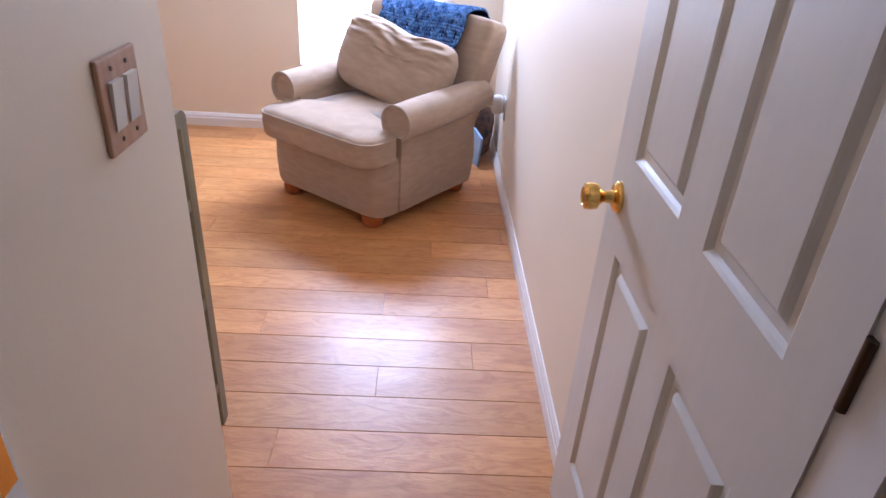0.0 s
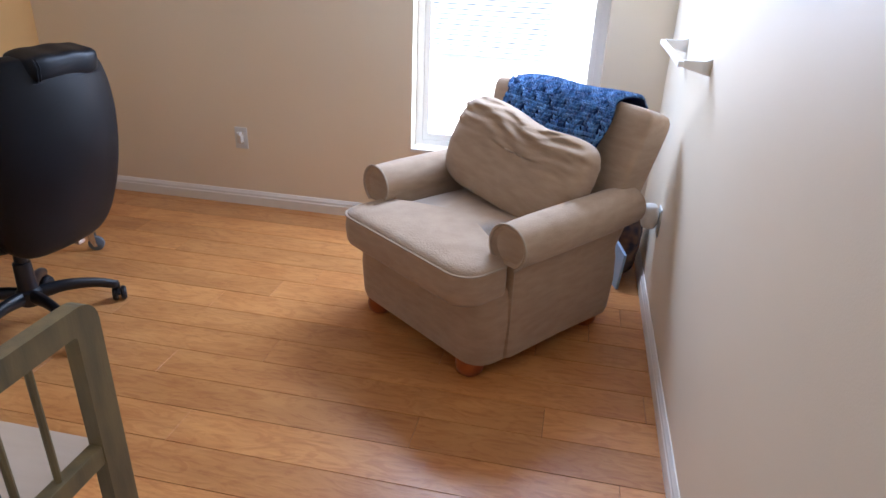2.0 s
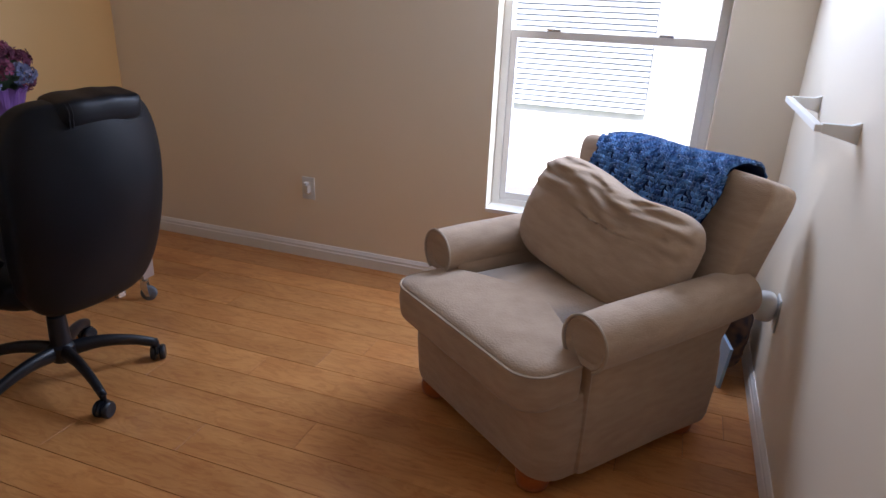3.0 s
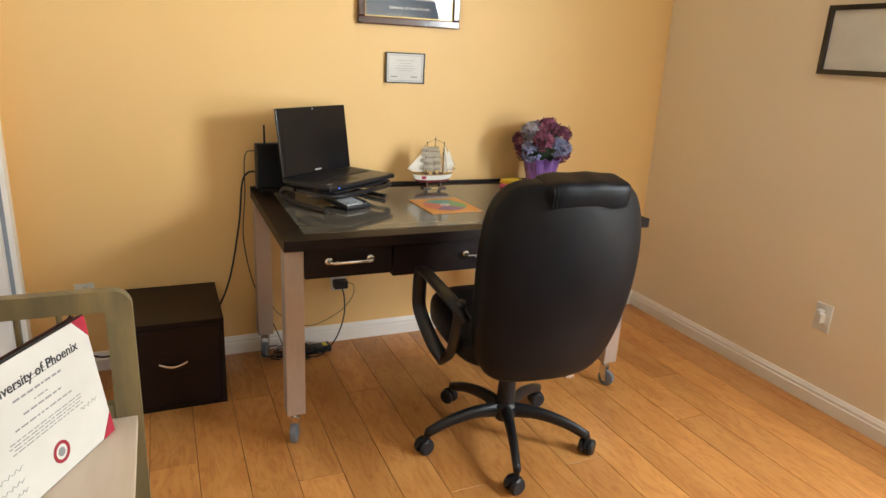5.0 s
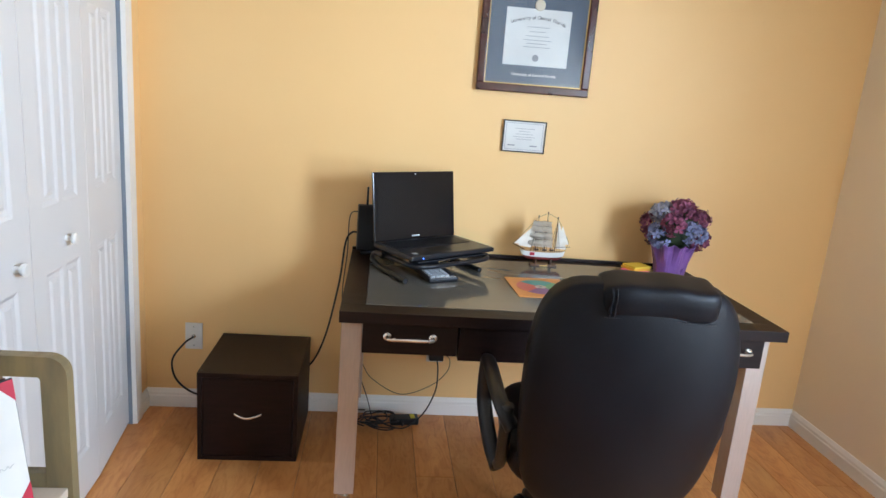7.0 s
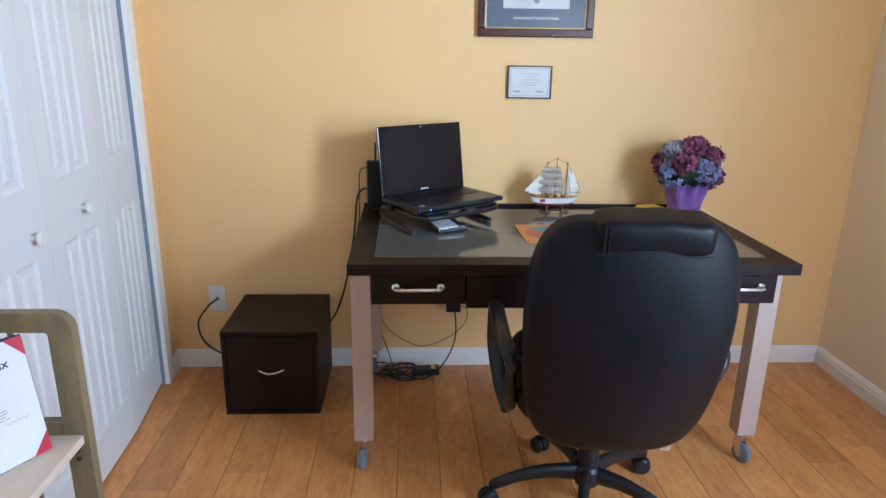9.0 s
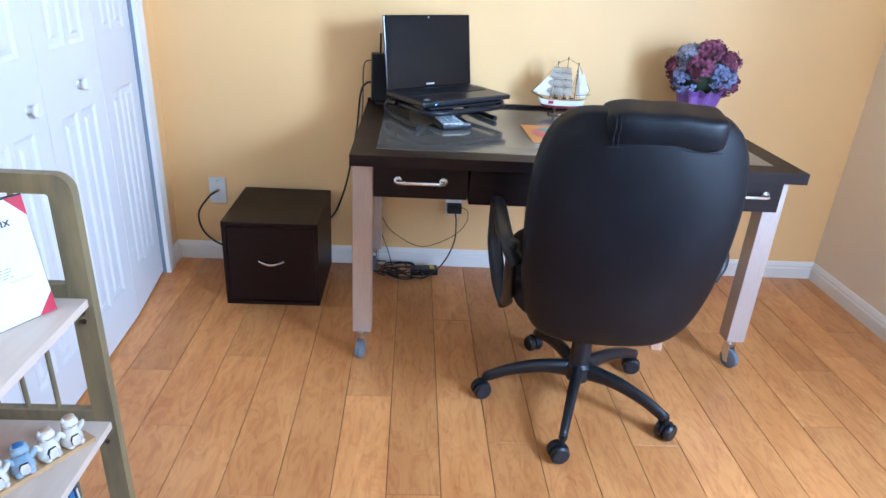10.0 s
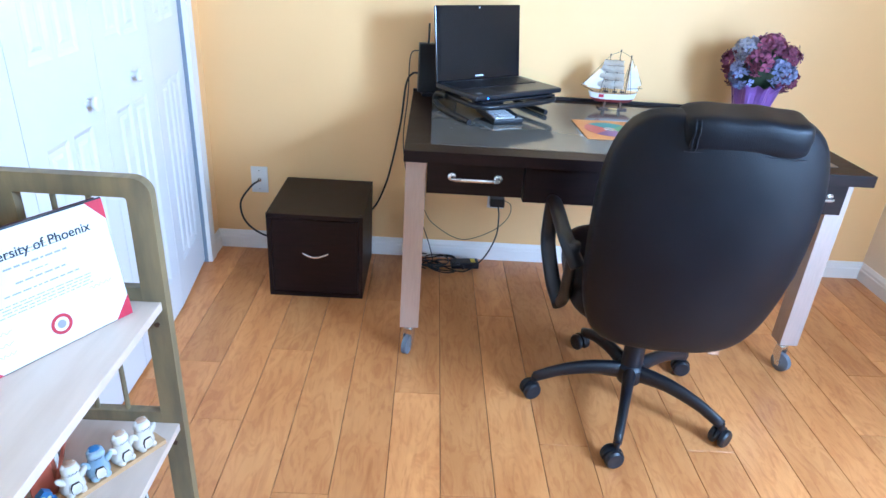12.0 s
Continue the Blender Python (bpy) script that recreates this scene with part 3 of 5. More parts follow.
    part("backrest", soft(bmesh.new(), (0.392, 0.085, 0.30), 12, 28, Matrix.Translation((0.012, 0.375, 0.568)) @ Euler((radians(-16), 0, 0)).to_matrix().to_4x4(), lean), FABRIC, t, smooth="all")
    return t


CHAIR = place(0.464, 4.291, 0, -37.5)
armchair(CHAIR)


def back_pillow(m):
    t = thing("back_pillow", m, "large beige creased pillow leaning on the back of the armchair", "pillow")
    def warp(q):
        x, y, z = q
        edge = (abs(x) / 0.30) ** 2 * (abs(z) / 0.20) ** 2
        y *= 1 - 0.75 * min(edge, 1)
        # sagging top edge between two corners, and folds under it
        z += 0.030 * (abs(x) / 0.30) ** 2 * (1 if z > 0 else -0.6)
        fold = (math.sin(z * 105 + 10 * x + 3 * math.sin(x * 11)) * 0.0085 + math.sin(z * 210 - 16 * x + 2 * math.sin(x * 23)) * 0.0045 + math.sin(z * 340 - 22 * x + 4 * math.sin(x * 31 + z * 20)) * 0.0018) * min(1, max(0, (z + 0.06) / 0.20) ** 2)
        y += (fold + 0.006 * noise.noise(Vector((x * 9, 0, z * 14)))) * (1 if y < 0 else 0.4)
        z -= 0.016 * math.exp(-((x - 0.05) / 0.12) ** 2) * (1 if z > 0.05 else 0)
        return Vector((x, y, z))
    part("cover", soft(bmesh.new(), (0.315, 0.105, 0.180), 4.2, 40, None, warp), FABRIC, t, smooth="all")
    return t


back_pillow(CHAIR @ Matrix.Translation((0.005, 0.145, 0.622)) @ Euler((radians(-20), radians(9), radians(2))).to_matrix().to_4x4())


def throw(m):
    t = thing("crochet_blanket", m, "blue crocheted blanket draped over the back of the armchair", "blanket")
    path = curve_pts([(0, 0.185, 0.49), (0, 0.222, 0.59), (0, 0.265, 0.71), (0, 0.322, 0.830), (0, 0.375, 0.880), (0, 0.455, 0.887), (0, 0.545, 0.845), (0, 0.580, 0.73), (0, 0.565, 0.61)], 64)
    def at(u, k):
        p = path[k]
        w = -0.262 + 0.53 * u + 0.012 * math.sin(k * 0.35) + 0.02 * (k / 64)
        return Vector((w, p.y, p.z + 0.004 * math.sin(u * 9 + k * 0.3)))
    bm = bmesh.new()
    cols, rows_ = 24, len(path) - 1
    top = [[bm.verts.new(at(i / cols, k)) for i in range(cols + 1)] for k in range(rows_ + 1)]
    for k in range(rows_):
        for i in range(cols):
            bm.faces.new((top[k][i], top[k][i + 1], top[k + 1][i + 1], top[k + 1][i]))
    bmesh.ops.solidify(bm, geom=bm.faces[:], thickness=0.006)
    part("weave", bm, YARNDARK, t, smooth="all")
    bm = bmesh.new()
    rnd = random.Random(5)
    for k in range(0, rows_, 1):
        for i in range(42):
            col = (i + 3 * ((k // 4) % 2)) % 6
            if col == 0 and k % 4 < 2:
                continue
            u = (i + 0.5 + 0.2 * rnd.uniform(-1, 1)) / 42
            p = at(u, k)
            d = (path[min(k + 1, rows_)] - path[max(k - 1, 0)]).normalized()
            nrm = Vector((0, -d.z, d.y)).normalized()
            p = p + nrm * 0.007
            r = 0.0112 * rnd.uniform(0.85, 1.2)
            ang = 1.57 - (col - 3) * 0.38 + rnd.uniform(-0.2, 0.2)
            ax = Vector((math.cos(ang), 0, 0)) + d * math.sin(ang)
            sd = nrm.cross(ax)
            vs = [bm.verts.new(p + ax * r * 1.3), bm.verts.new(p + sd * r * 0.7), bm.verts.new(p - ax * r * 1.3), bm.verts.new(p - sd * r * 0.7), bm.verts.new(p + nrm * r * 0.8)]
            for a, b in ((0, 1), (1, 2), (2, 3), (3, 0)):
                bm.faces.new((vs[a], vs[b], vs[4]))
    part("stitches", bm, BLUEYARN, t, kind="stuff")
    return t


throw(CHAIR)

# ---- behind the armchair ----
b = thing("picture_book", pose(1.010, 4.735, 0, 10, 0, 18), "thin pale blue book leaning behind the armchair", "book")
part("cover", B(-0.006, 0.006, -0.07, 0.07, 0.0, 0.20, bevel=0.002), plain("pale_blue_cover", (0.30, 0.46, 0.66)), b)
b = thing("tote_bag", place(1.035, 4.88, 0, 8), "dark patterned cloth bag slumped on the floor behind the armchair", "bag")
part("body", soft(bmesh.new(), (0.072, 0.15, 0.20), 2.6, 16, Matrix.Translation((0, 0, 0.20)), lambda q: q + Vector((0.012 * noise.noise(q * 20), 0.02 * noise.noise(q * 14), 0))), shader("dark_patterned_cloth", (0.03, 0.028, 0.045), 0.9, second=(0.22, 0.12, 0.07), scale=22, detail=1), b, smooth="all")
part("handle", tube(bmesh.new(), curve_pts([(0, -0.07, 0.34), (0, -0.05, 0.44), (0, 0.05, 0.44), (0, 0.07, 0.34)], 14), 0.008, 6), BLACK, b)

freshener = thing("plug_in_air_freshener", pose(E, 4.55, 0.392), "white plug-in air freshener in the wall outlet", "air freshener")
part("faceplate", B(-0.006, 0, -0.036, 0.036, -0.058, 0.058, bevel=0.002), PLASTIC, freshener)
part("body", soft(bmesh.new(), (0.034, 0.036, 0.052), 3, 12, Matrix.Translation((-0.042, 0, 0.018))), PLASTIC, freshener, smooth="all")
part("vent_ring", lathe(bmesh.new(), [(0.010, 0), (0.030, 0.002), (0.033, 0.012), (0.028, 0.022), (0.0, 0.024)], n=20, m=Matrix.Translation((-0.066, 0, 0.03)) @ Euler((0, radians(-75), 0)).to_matrix().to_4x4()), IVORY, freshener, smooth=True)

shelf = thing("wall_rack", pose(E, -0.035, 0.025), "small white wooden rail on two brackets on the side wall", "wall rack")
part("rail", B(-0.100, -0.082, 4.170, 4.745, 1.034, 1.052, bevel=0.003), WHITE, shelf)
for y in (4.182, 4.733):
    part("bracket", prism(bmesh.new(), [(-0.083, 1.032), (0, 1.010), (0, 1.062), (-0.02, 1.054), (-0.083, 1.054)], "y", y - 0.010, y + 0.010), WHITE, shelf)

mir = thing("wall_mirror", pose(E, 0, 0), "wall mirror in a black frame with silver bevels", "mirror")
Y0, Y1, Z0, Z1 = 3.345, 3.818, 1.325, 1.83
def ring_frame(name, parent, mat, y0, y1, z0, z1, w, x0, x1, label=""):
    out = part(name, B(x0, x1, y0, y1, z0, z0 + w, bevel=0.002), mat, parent, label)
    part(name, B(x0, x1, y0, y1, z1 - w, z1, bevel=0.002), mat, parent)
    part(name, B(x0, x1, y0, y0 + w, z0 + w, z1 - w, bevel=0.002), mat, parent)
    part(name, B(x0, x1, y1 - w, y1, z0 + w, z1 - w, bevel=0.002), mat, parent)
    return out
ring_frame("outer_frame", mir, BLACKFRAME, Y0, Y1, Z0, Z1, 0.018, -0.028, 0)
ring_frame("silver_bevel", mir, SILVERFRAME, Y0 + 0.018, Y1 - 0.018, Z0 + 0.018, Z1 - 0.018, 0.020, -0.022, 0)
ring_frame("inner_frame", mir, BLACKFRAME, Y0 + 0.038, Y1 - 0.038, Z0 + 0.038, Z1 - 0.038, 0.010, -0.016, 0)
part("mirror_glass", B(-0.010, -0.002, Y0 + 0.048, Y1 - 0.048, Z0 + 0.048, Z1 - 0.048), MIRROR, mir)

pic = thing("framed_picture", pose(0, N, 0.030), "picture in a dark frame hanging on the cream wall", "picture")
for a in ((-1.262, -0.902, 1.316, 1.336), (-1.262, -0.902, 1.556, 1.576), (-1.262, -1.242, 1.336, 1.556), (-0.922, -0.902, 1.336, 1.556)):
    part("frame_bar", B(a[0], a[1], -0.022, 0, a[2], a[3], bevel=0.002), BLACKFRAME, pic)
part("print", B(-1.242, -0.922, -0.008, -0.001, 1.336, 1.556), PAPER, pic)


def outlet(m, style="duplex"):
    t = thing("wall_outlet", m, "white wall outlet plate with two sockets" if style == "duplex" else "white wall plate with a cable connector", "outlet")
    part("plate", B(-0.036, 0.036, 0, 0.0065, -0.059, 0.059, bevel=0.0025), PLASTIC, t)
    if style == "duplex":
        for z in (-0.020, 0.020):
            part("socket", B(-0.016, 0.016, 0.0056, 0.0075, z - 0.014, z + 0.014, bevel=0.001), IVORY, t)
            for x in (-0.006, 0.006):
                part("slot", B(x - 0.0012, x + 0.0012, 0.0076, 0.0080, z - 0.005, z + 0.006), INK, t)
    else:
        part("connector", lathe(bmesh.new(), [(0.009, 0.0), (0.009, 0.004), (0.005, 0.005), (0.005, 0.014), (0, 0.014)], (0, 0, 0), 10, Matrix.Translation((0, 0.0056, 0)) @ Euler((radians(-90), 0, 0)).to_matrix().to_4x4()), NICKEL, t)
        for z in (-0.042, 0.042):
            part("screw", rod(bmesh.new(), (0, 0.0055, z), (0, 0.0065, z), 0.003, n=8), NICKEL, t)
    return t


o = outlet(pose(-1.008, N, 0.384, 0, 0, 180))
nl = thing("night_light", pose(-1.006, N - 0.008, 0.394), "small ivory night light plugged into the outlet", "night light")
part("body", B(-0.013, 0.013, -0.030, 0.0, -0.030, 0.012, bevel=0.004), IVORY, nl)
part("bulb_shade", B(-0.010, 0.010, -0.036, -0.006, 0.0125, 0.028, bevel=0.004), PLASTIC, nl)
outlet(pose(W, 2.350, 0.330, 0, 0, -90), "cable")
outlet(pose(W, 3.392, 0.315, 0, 0, -90))

sw = thing("light_switch", pose(PX, 2.067, 1.126, 0, 0, -90), "pale wooden double switch plate with two ivory rocker switches", "light switch")
bm = bmesh.new()
part("plate", B(-0.060, 0.060, 0, 0.008, -0.066, 0.066, bevel=0.0035), PEACHWOOD, sw)
for x in (-0.023, 0.023):
    part("rocker", prism(bmesh.new(), [(0.0081, -0.034), (0.0100, -0.034), (0.0150, 0.0335), (0.0081, 0.0335)], "x", x - 0.0165, x + 0.0165), IVORY, sw)
    for z in (-0.049, 0.049):
        part("screw", rod(bmesh.new(), (x, 0.008, z), (x, 0.0092, z), 0.0035, n=10), BRONZE, sw)

# ---- bookcase ----
BX0, BX1, BY0, BY1, BH = -0.528, 0.172, 2.330, 2.613, 0.942
shelfcase = thing("bookcase", pose(0, 0, 0), "olive-painted open bookcase with spindle sides and pale shelves", "bookcase")


def side_frame(xc):
    hold = new("side_frame")
    hold.parent = shelfcase
    t = 0.011
    def arc(cy, cz, r, a0, a1):
        return [(cy + r * math.cos(radians(a0 + (a1 - a0) * k / 6)), cz + r * math.sin(radians(a0 + (a1 - a0) * k / 6))) for k in range(7)]
    r, w = 0.032, 0.042
    # one piece of top rail and both posts
    outer = [(BY1, 0.0)] + arc(BY1 - r, BH - r, r, 0, 90) + arc(BY0 + 0.012, BH - 0.012, 0.012, 90, 180) + [(BY0, 0.0)]
    inner = [(BY0 + 0.052, 0.0), (BY0 + 0.052, BH - 0.036)] + arc(BY1 - w - 0.006, BH - 0.042, 0.006, 90, 0) + [(BY1 - w, 0.0)]
    bm = bmesh.new()
    n = len(outer)
    pts = outer + inner
    prism(bm, pts, "x", xc - t, xc + t)
    part("post_and_rail", bm, OLIVE, hold)
    for z in (0.700, 0.415, 0.130):
        part("cross_rail", B(xc - t + 0.001, xc + t - 0.001, BY0 + 0.0525, BY1 - w - 0.0005, z, z + 0.030, bevel=0.002), OLIVE, hold)
    for za, zb in ((0.730, BH - 0.036), (0.445, 0.700), (0.160, 0.415)):
        for y in (BY0 + 0.112, BY0 + 0.172):
            part("spindle", rod(bmesh.new(), (xc, y, za), (xc, y, zb), 0.0048, n=8), OLIVE, hold, smooth=True)
    s = 1 if xc < 0 else -1
    for z in (0.655, 0.370, 0.090):
        for dz in (0.0, 0.018):
            part("bolt", rod(bmesh.new(), (xc + s * t, BY1 - 0.022, z + dz), (xc + s * (t + 0.003), BY1 - 0.022, z + dz), 0.005, n=8), BRONZE, hold)


side_frame(BX0 + 0.011)
side_frame(BX1 - 0.011)
for z in (0.704, 0.421, 0.140):
    part("shelf_board", B(BX0 + 0.0225, BX1 - 0.0225, BY0 + 0.004, BY1 - 0.008, z - 0.017, z, bevel=0.0015), SHELFTOP, shelfcase, "pale whitewashed shelf board")
for z in (0.868, 0.745, 0.450):
    part("back_rail", B(BX0 + 0.0225, BX1 - 0.0225, BY0 + 0.004, BY0 + 0.020, z, z + 0.040, bevel=0.002), OLIVE, shelfcase)


def diploma(m):
    t = thing("diploma_folder", m, "open diploma folder with red corners standing on the top shelf", "diploma")
    w, h, tilt = 0.252, 0.214, 9
    front = Euler((radians(-tilt), 0, 0)).to_matrix().to_4x4()
    part("front_cover", B(-w / 2, w / 2, 0, 0.004, 0, h, bevel=0.001), BLACK, t, at=front)
    part("back_cover", B(-w / 2, w / 2, -0.002, 0.002, -0.003, h - 0.006, bevel=0.001), MAROON, t, at=Matrix.Translation((0, 0.098, 0.003)) @ Euler((radians(13), 0, 0)).to_matrix().to_4x4())
    part("certificate", B(-w / 2 + 0.0015, w / 2 - 0.0015, -0.0008, -0.0001, 0.0015, h - 0.003), PAPER, t, at=front)
    for sx, z0, sz in ((-1, 0.001, 1), (1, 0.001, 1), (-1, h - 0.002, -1), (1, h - 0.002, -1)):
        x0 = sx * (w / 2 - 0.001)
        part("corner_tab", prism(bmesh.new(), [(x0, z0), (x0 - sx * 0.030, z0), (x0, z0 + sz * 0.036)], "y", -0.0018, -0.0009), RED, t, "crimson corner tab", at=front)
    up = front @ Matrix.Translation((0, -0.0012, 0)) @ Euler((radians(90), 0, 0)).to_matrix().to_4x4()
    words("University of Phoenix", 0.0215, INK, t, up @ Matrix.Translation((0, h - 0.040, 0)))
    rnd = random.Random(3)
    for z, ww, hh in ((0.173, 0.085, 0.0016), (0.168, 0.100, 0.0016), (0.153, 0.100, 0.0030), (0.139, 0.028, 0.0016), (0.128, 0.078, 0.0026), (0.113, 0.120, 0.0022), (0.099, 0.150, 0.0014), (0.094, 0.156, 0.0014), (0.089, 0.140, 0.0014), (0.084, 0.150, 0.0014), (0.055, 0.0, 0), ):
        if ww:
            x = -ww / 2
            bm = bmesh.new()
            while x < ww / 2 - 0.003:
                l = rnd.uniform(0.004, 0.014)
                box(bm, x, min(x + l, ww / 2), -0.0012, -0.0009, z - hh / 2, z + hh / 2)
                x += l + 0.003
            part("print_line", bm, GREYINK, t, at=front)
    for x, z, l in ((-0.09, 0.062, 0.05), (-0.09, 0.044, 0.045), (-0.085, 0.028, 0.035), (0.085, 0.075, 0.04)):
        part("signature", tube(bmesh.new(), [(x - l / 2 + l * k / 12, -0.0012, z + 0.003 * math.sin(k * 2.3)) for k in range(13)], 0.0004, 4), GREYINK, t, at=front)
    seal = front @ Matrix.Translation((0.006, -0.0009, 0.038)) @ Euler((radians(90), 0, 0)).to_matrix().to_4x4()
    part("seal", lathe(bmesh.new(), [(0.0118, 0), (0.0172, 0), (0.0172, 0.0006), (0.0118, 0.0006), (0.0118, 0)], n=32), REDINK, t, "crimson ring seal", at=seal)
    part("seal_centre", lathe(bmesh.new(), [(0, 0), (0.0070, 0), (0.0070, 0.0005), (0, 0.0005)], n=20), GREYINK, t, at=seal)
    return t


diploma(pose(-0.357, 2.508, 0.704, 0, 0, 150.5))


def figurine(m, mat, label):
    m = m @ Matrix.Diagonal((1.22, 1.22, 1.22, 1))
    t = thing("cat_figurine", m, label, "figurine", "figurines on the shelf")
    bm = bmesh.new()
    lathe(bm, [(0, 0), (0.0140, 0.001), (0.0168, 0.007), (0.0162, 0.015), (0.0135, 0.024), (0.0112, 0.031), (0.0108, 0.036), (0.0112, 0.041), (0.0098, 0.046), (0.0055, 0.0495), (0, 0.0505)], n=16, m=Matrix.Diagonal((1, 0.84, 1, 1)))
    soft(bm, (0.0122, 0.0105, 0.0085), 2.4, 8, Matrix.Translation((0.0005, -0.0015, 0.0405)))
    for s in (-1, 1):
        lathe(bm, [(0.0042, 0), (0, 0.0075)], (s * 0.0075, 0, 0.0462), 6)
        soft(bm, (0.0045, 0.0045, 0.010), 2.2, 6, Matrix.Translation((s * 0.0145, -0.003, 0.027)) @ Euler((0, radians(s * 38), 0)).to_matrix().to_4x4())
        soft(bm, (0.006, 0.009, 0.0045), 2.2, 6, Matrix.Translation((s * 0.008, -0.008, 0.0046)))
    part("body", bm, mat, t, smooth="all")
    shield = [(-0.0062, 0.0075), (0, 0.0045), (0.0062, 0.0075), (0.0068, 0.016), (0.0045, 0.0225), (-0.0045, 0.0225), (-0.0068, 0.016)]
    part("apron_edge", prism(bmesh.new(), [(u * 1.07, 0.0137 + (v - 0.0137) * 1.05) for u, v in shield], "y", -0.0152, -0.0120), ROPE, t)
    part("apron", prism(bmesh.new(), shield, "y", -0.0156, -0.0130), CHINA, t, "small cream apron")
    part("brow", tube(bmesh.new(), [(-0.006, -0.0118, 0.0405), (-0.003, -0.0125, 0.0385), (0, -0.0128, 0.0398), (0.003, -0.0125, 0.0385), (0.006, -0.0118, 0.0405)], 0.0005, 4), INK, t)
    part("cap", soft(bmesh.new(), (0.0085, 0.0070, 0.0028), 2.2, 6, Matrix.Translation((0.002 if mat is CHINA else 0, 0.001, 0.0488))), CAPBROWN if mat is CHINA else BLUEGLAZE, t, smooth="all")
    return t


base = thing("figurine_stand", pose(-0.358, 2.522, 0.4215, 0, 0, 147), "narrow light wood strip holding the little cat figurines", "stand")
part("strip", B(-0.118, 0.118, -0.018, 0.018, 0, 0.010, bevel=0.001), LIGHTWOOD, base)
for k, (u, mat, lab) in enumerate(((-0.052, CHINA, "small cream glazed ceramic cat on the wooden strip"), (0.040, CHINA, "small cream and tan glazed ceramic cat with raised arms"), (-0.006, CHINABLUE, "small blue-grey glazed ceramic cat on the wooden strip"), (0.084, CHINA, "small cream glazed ceramic cat on the wooden strip"))):
    c, s = math.cos(radians(147)), math.sin(radians(147))
    figurine(pose(-0.358 + u * c, 2.522 + u * s, 0.4317, 0, 0, 140 + (0, 8, -6, 4)[k]), mat, lab)
c, s = math.cos(radians(147)), math.sin(radians(147))
fish = thing("fish_figurine", pose(-0.358 - 0.098 * c, 2.522 - 0.098 * s, 0.4317, 0, 0, 140), "small blue ceramic fish with yellow spots", "figurine")
part("body", prism(bmesh.new(), [(-0.015, 0), (0.015, 0), (0.017, 0.012), (0.009, 0.018), (0.011, 0.030), (0.0, 0.040), (-0.012, 0.030), (-0.010, 0.020), (-0.019, 0.012)], "y", -0.006, 0.006), BLUEGLAZE, fish)
for x, z in ((-0.004, 0.028), (0.005, 0.024), (-0.005, 0.018), (0.004, 0.012)):
    part("spot", rod(bmesh.new(), (x, -0.0075, z), (x, -0.006, z), 0.003, n=8), plain("pale_yellow_spot", (0.65, 0.58, 0.25)), fish)

pb = thing("painted_box", pose(-0.385, 2.415, 0.4215, 0, 0, 22), "orange-red painted wooden box with a black and white scene", "box")
part("body", B(-0.085, 0.085, -0.020, 0.020, 0, 0.095, bevel=0.002), TERRA, pb)
part("ledge", B(-0.086, 0.086, 0.0205, 0.027, 0.028, 0.034), TERRA, pb)
for x0, x1, z0, z1, mt in ((-0.07, -0.04, 0.036, 0.06, BLACK), (-0.035, -0.010, 0.036, 0.07, PAPER), (0.0, 0.03, 0.036, 0.055, BLACK), (0.035, 0.06, 0.036, 0.075, PAPER)):
    part("painted_shape", B(x0, x1, 0.0205, 0.0225, z0, z1, bevel=0.0006), mt, pb)

mf = thing("maroon_folder", pose(0.118, 2.398, 0.7045, 0, -2, 0), "dark maroon folder standing on the top shelf beside the spindles", "folder")
part("cover", B(-0.004, 0.004, -0.058, 0.058, 0, 0.205, bevel=0.0015), MAROON, mf)
part("page_edge", B(-0.0035, 0.0035, 0.0582, 0.0595, 0.004, 0.200), BLACK, mf)

# books on the lowest shelf
rnd = random.Random(11)
x = -0.462
cols_ = ((0.02, 0.03, 0.06), (0.03, 0.16, 0.36), (0.78, 0.78, 0.76), (0.62, 0.60, 0.10), (0.55, 0.02, 0.08), (0.60, 0.05, 0.12), (0.20, 0.22, 0.34), (0.13, 0.25, 0.42), (0.55, 0.50, 0.42), (0.30, 0.12, 0.30), (0.10, 0.10, 0.12))
names_ = ("black", "blue", "white", "yellow", "crimson", "crimson", "slate", "blue", "cream", "purple", "black")
for k, (c3, nm) in enumerate(zip(cols_, names_)):
    w = (0.012, 0.016, 0.034, 0.010, 0.020, 0.014, 0.015, 0.012, 0.026, 0.015, 0.014)[k]
    h = (0.235, 0.220, 0.185, 0.20, 0.225, 0.21, 0.20, 0.19, 0.21, 0.17, 0.2)[k]
    lean_ = (6, 5, 0, -3, -3, -3, 0, 0, 0, 0, 0)[k]
    bk = thing("book", pose(x + w / 2 + (0.004 if lean_ else 0), 2.47, 0.1405 + 0.0015, 0, lean_, 0), nm + " paperback book standing on the lowest shelf of the bookcase", "book", "books on the lowest shelf")
    part("cover", prism(bmesh.new(), [(-w / 2, -0.075), (w / 2, -0.075), (w / 2, 0.080), (-w / 2, 0.080)], "z", 0, h), plain(nm + "_book_cover", c3, 0.4), bk)
    part("spine_title", B(-w * 0.22, w * 0.22, 0.0805, 0.0812, h * 0.3, h * 0.72), PAPER if nm != "white" else GREYINK, bk)
    x += w + (0.006 if lean_ else 0.002) + (0.018 if k == 1 else 0)

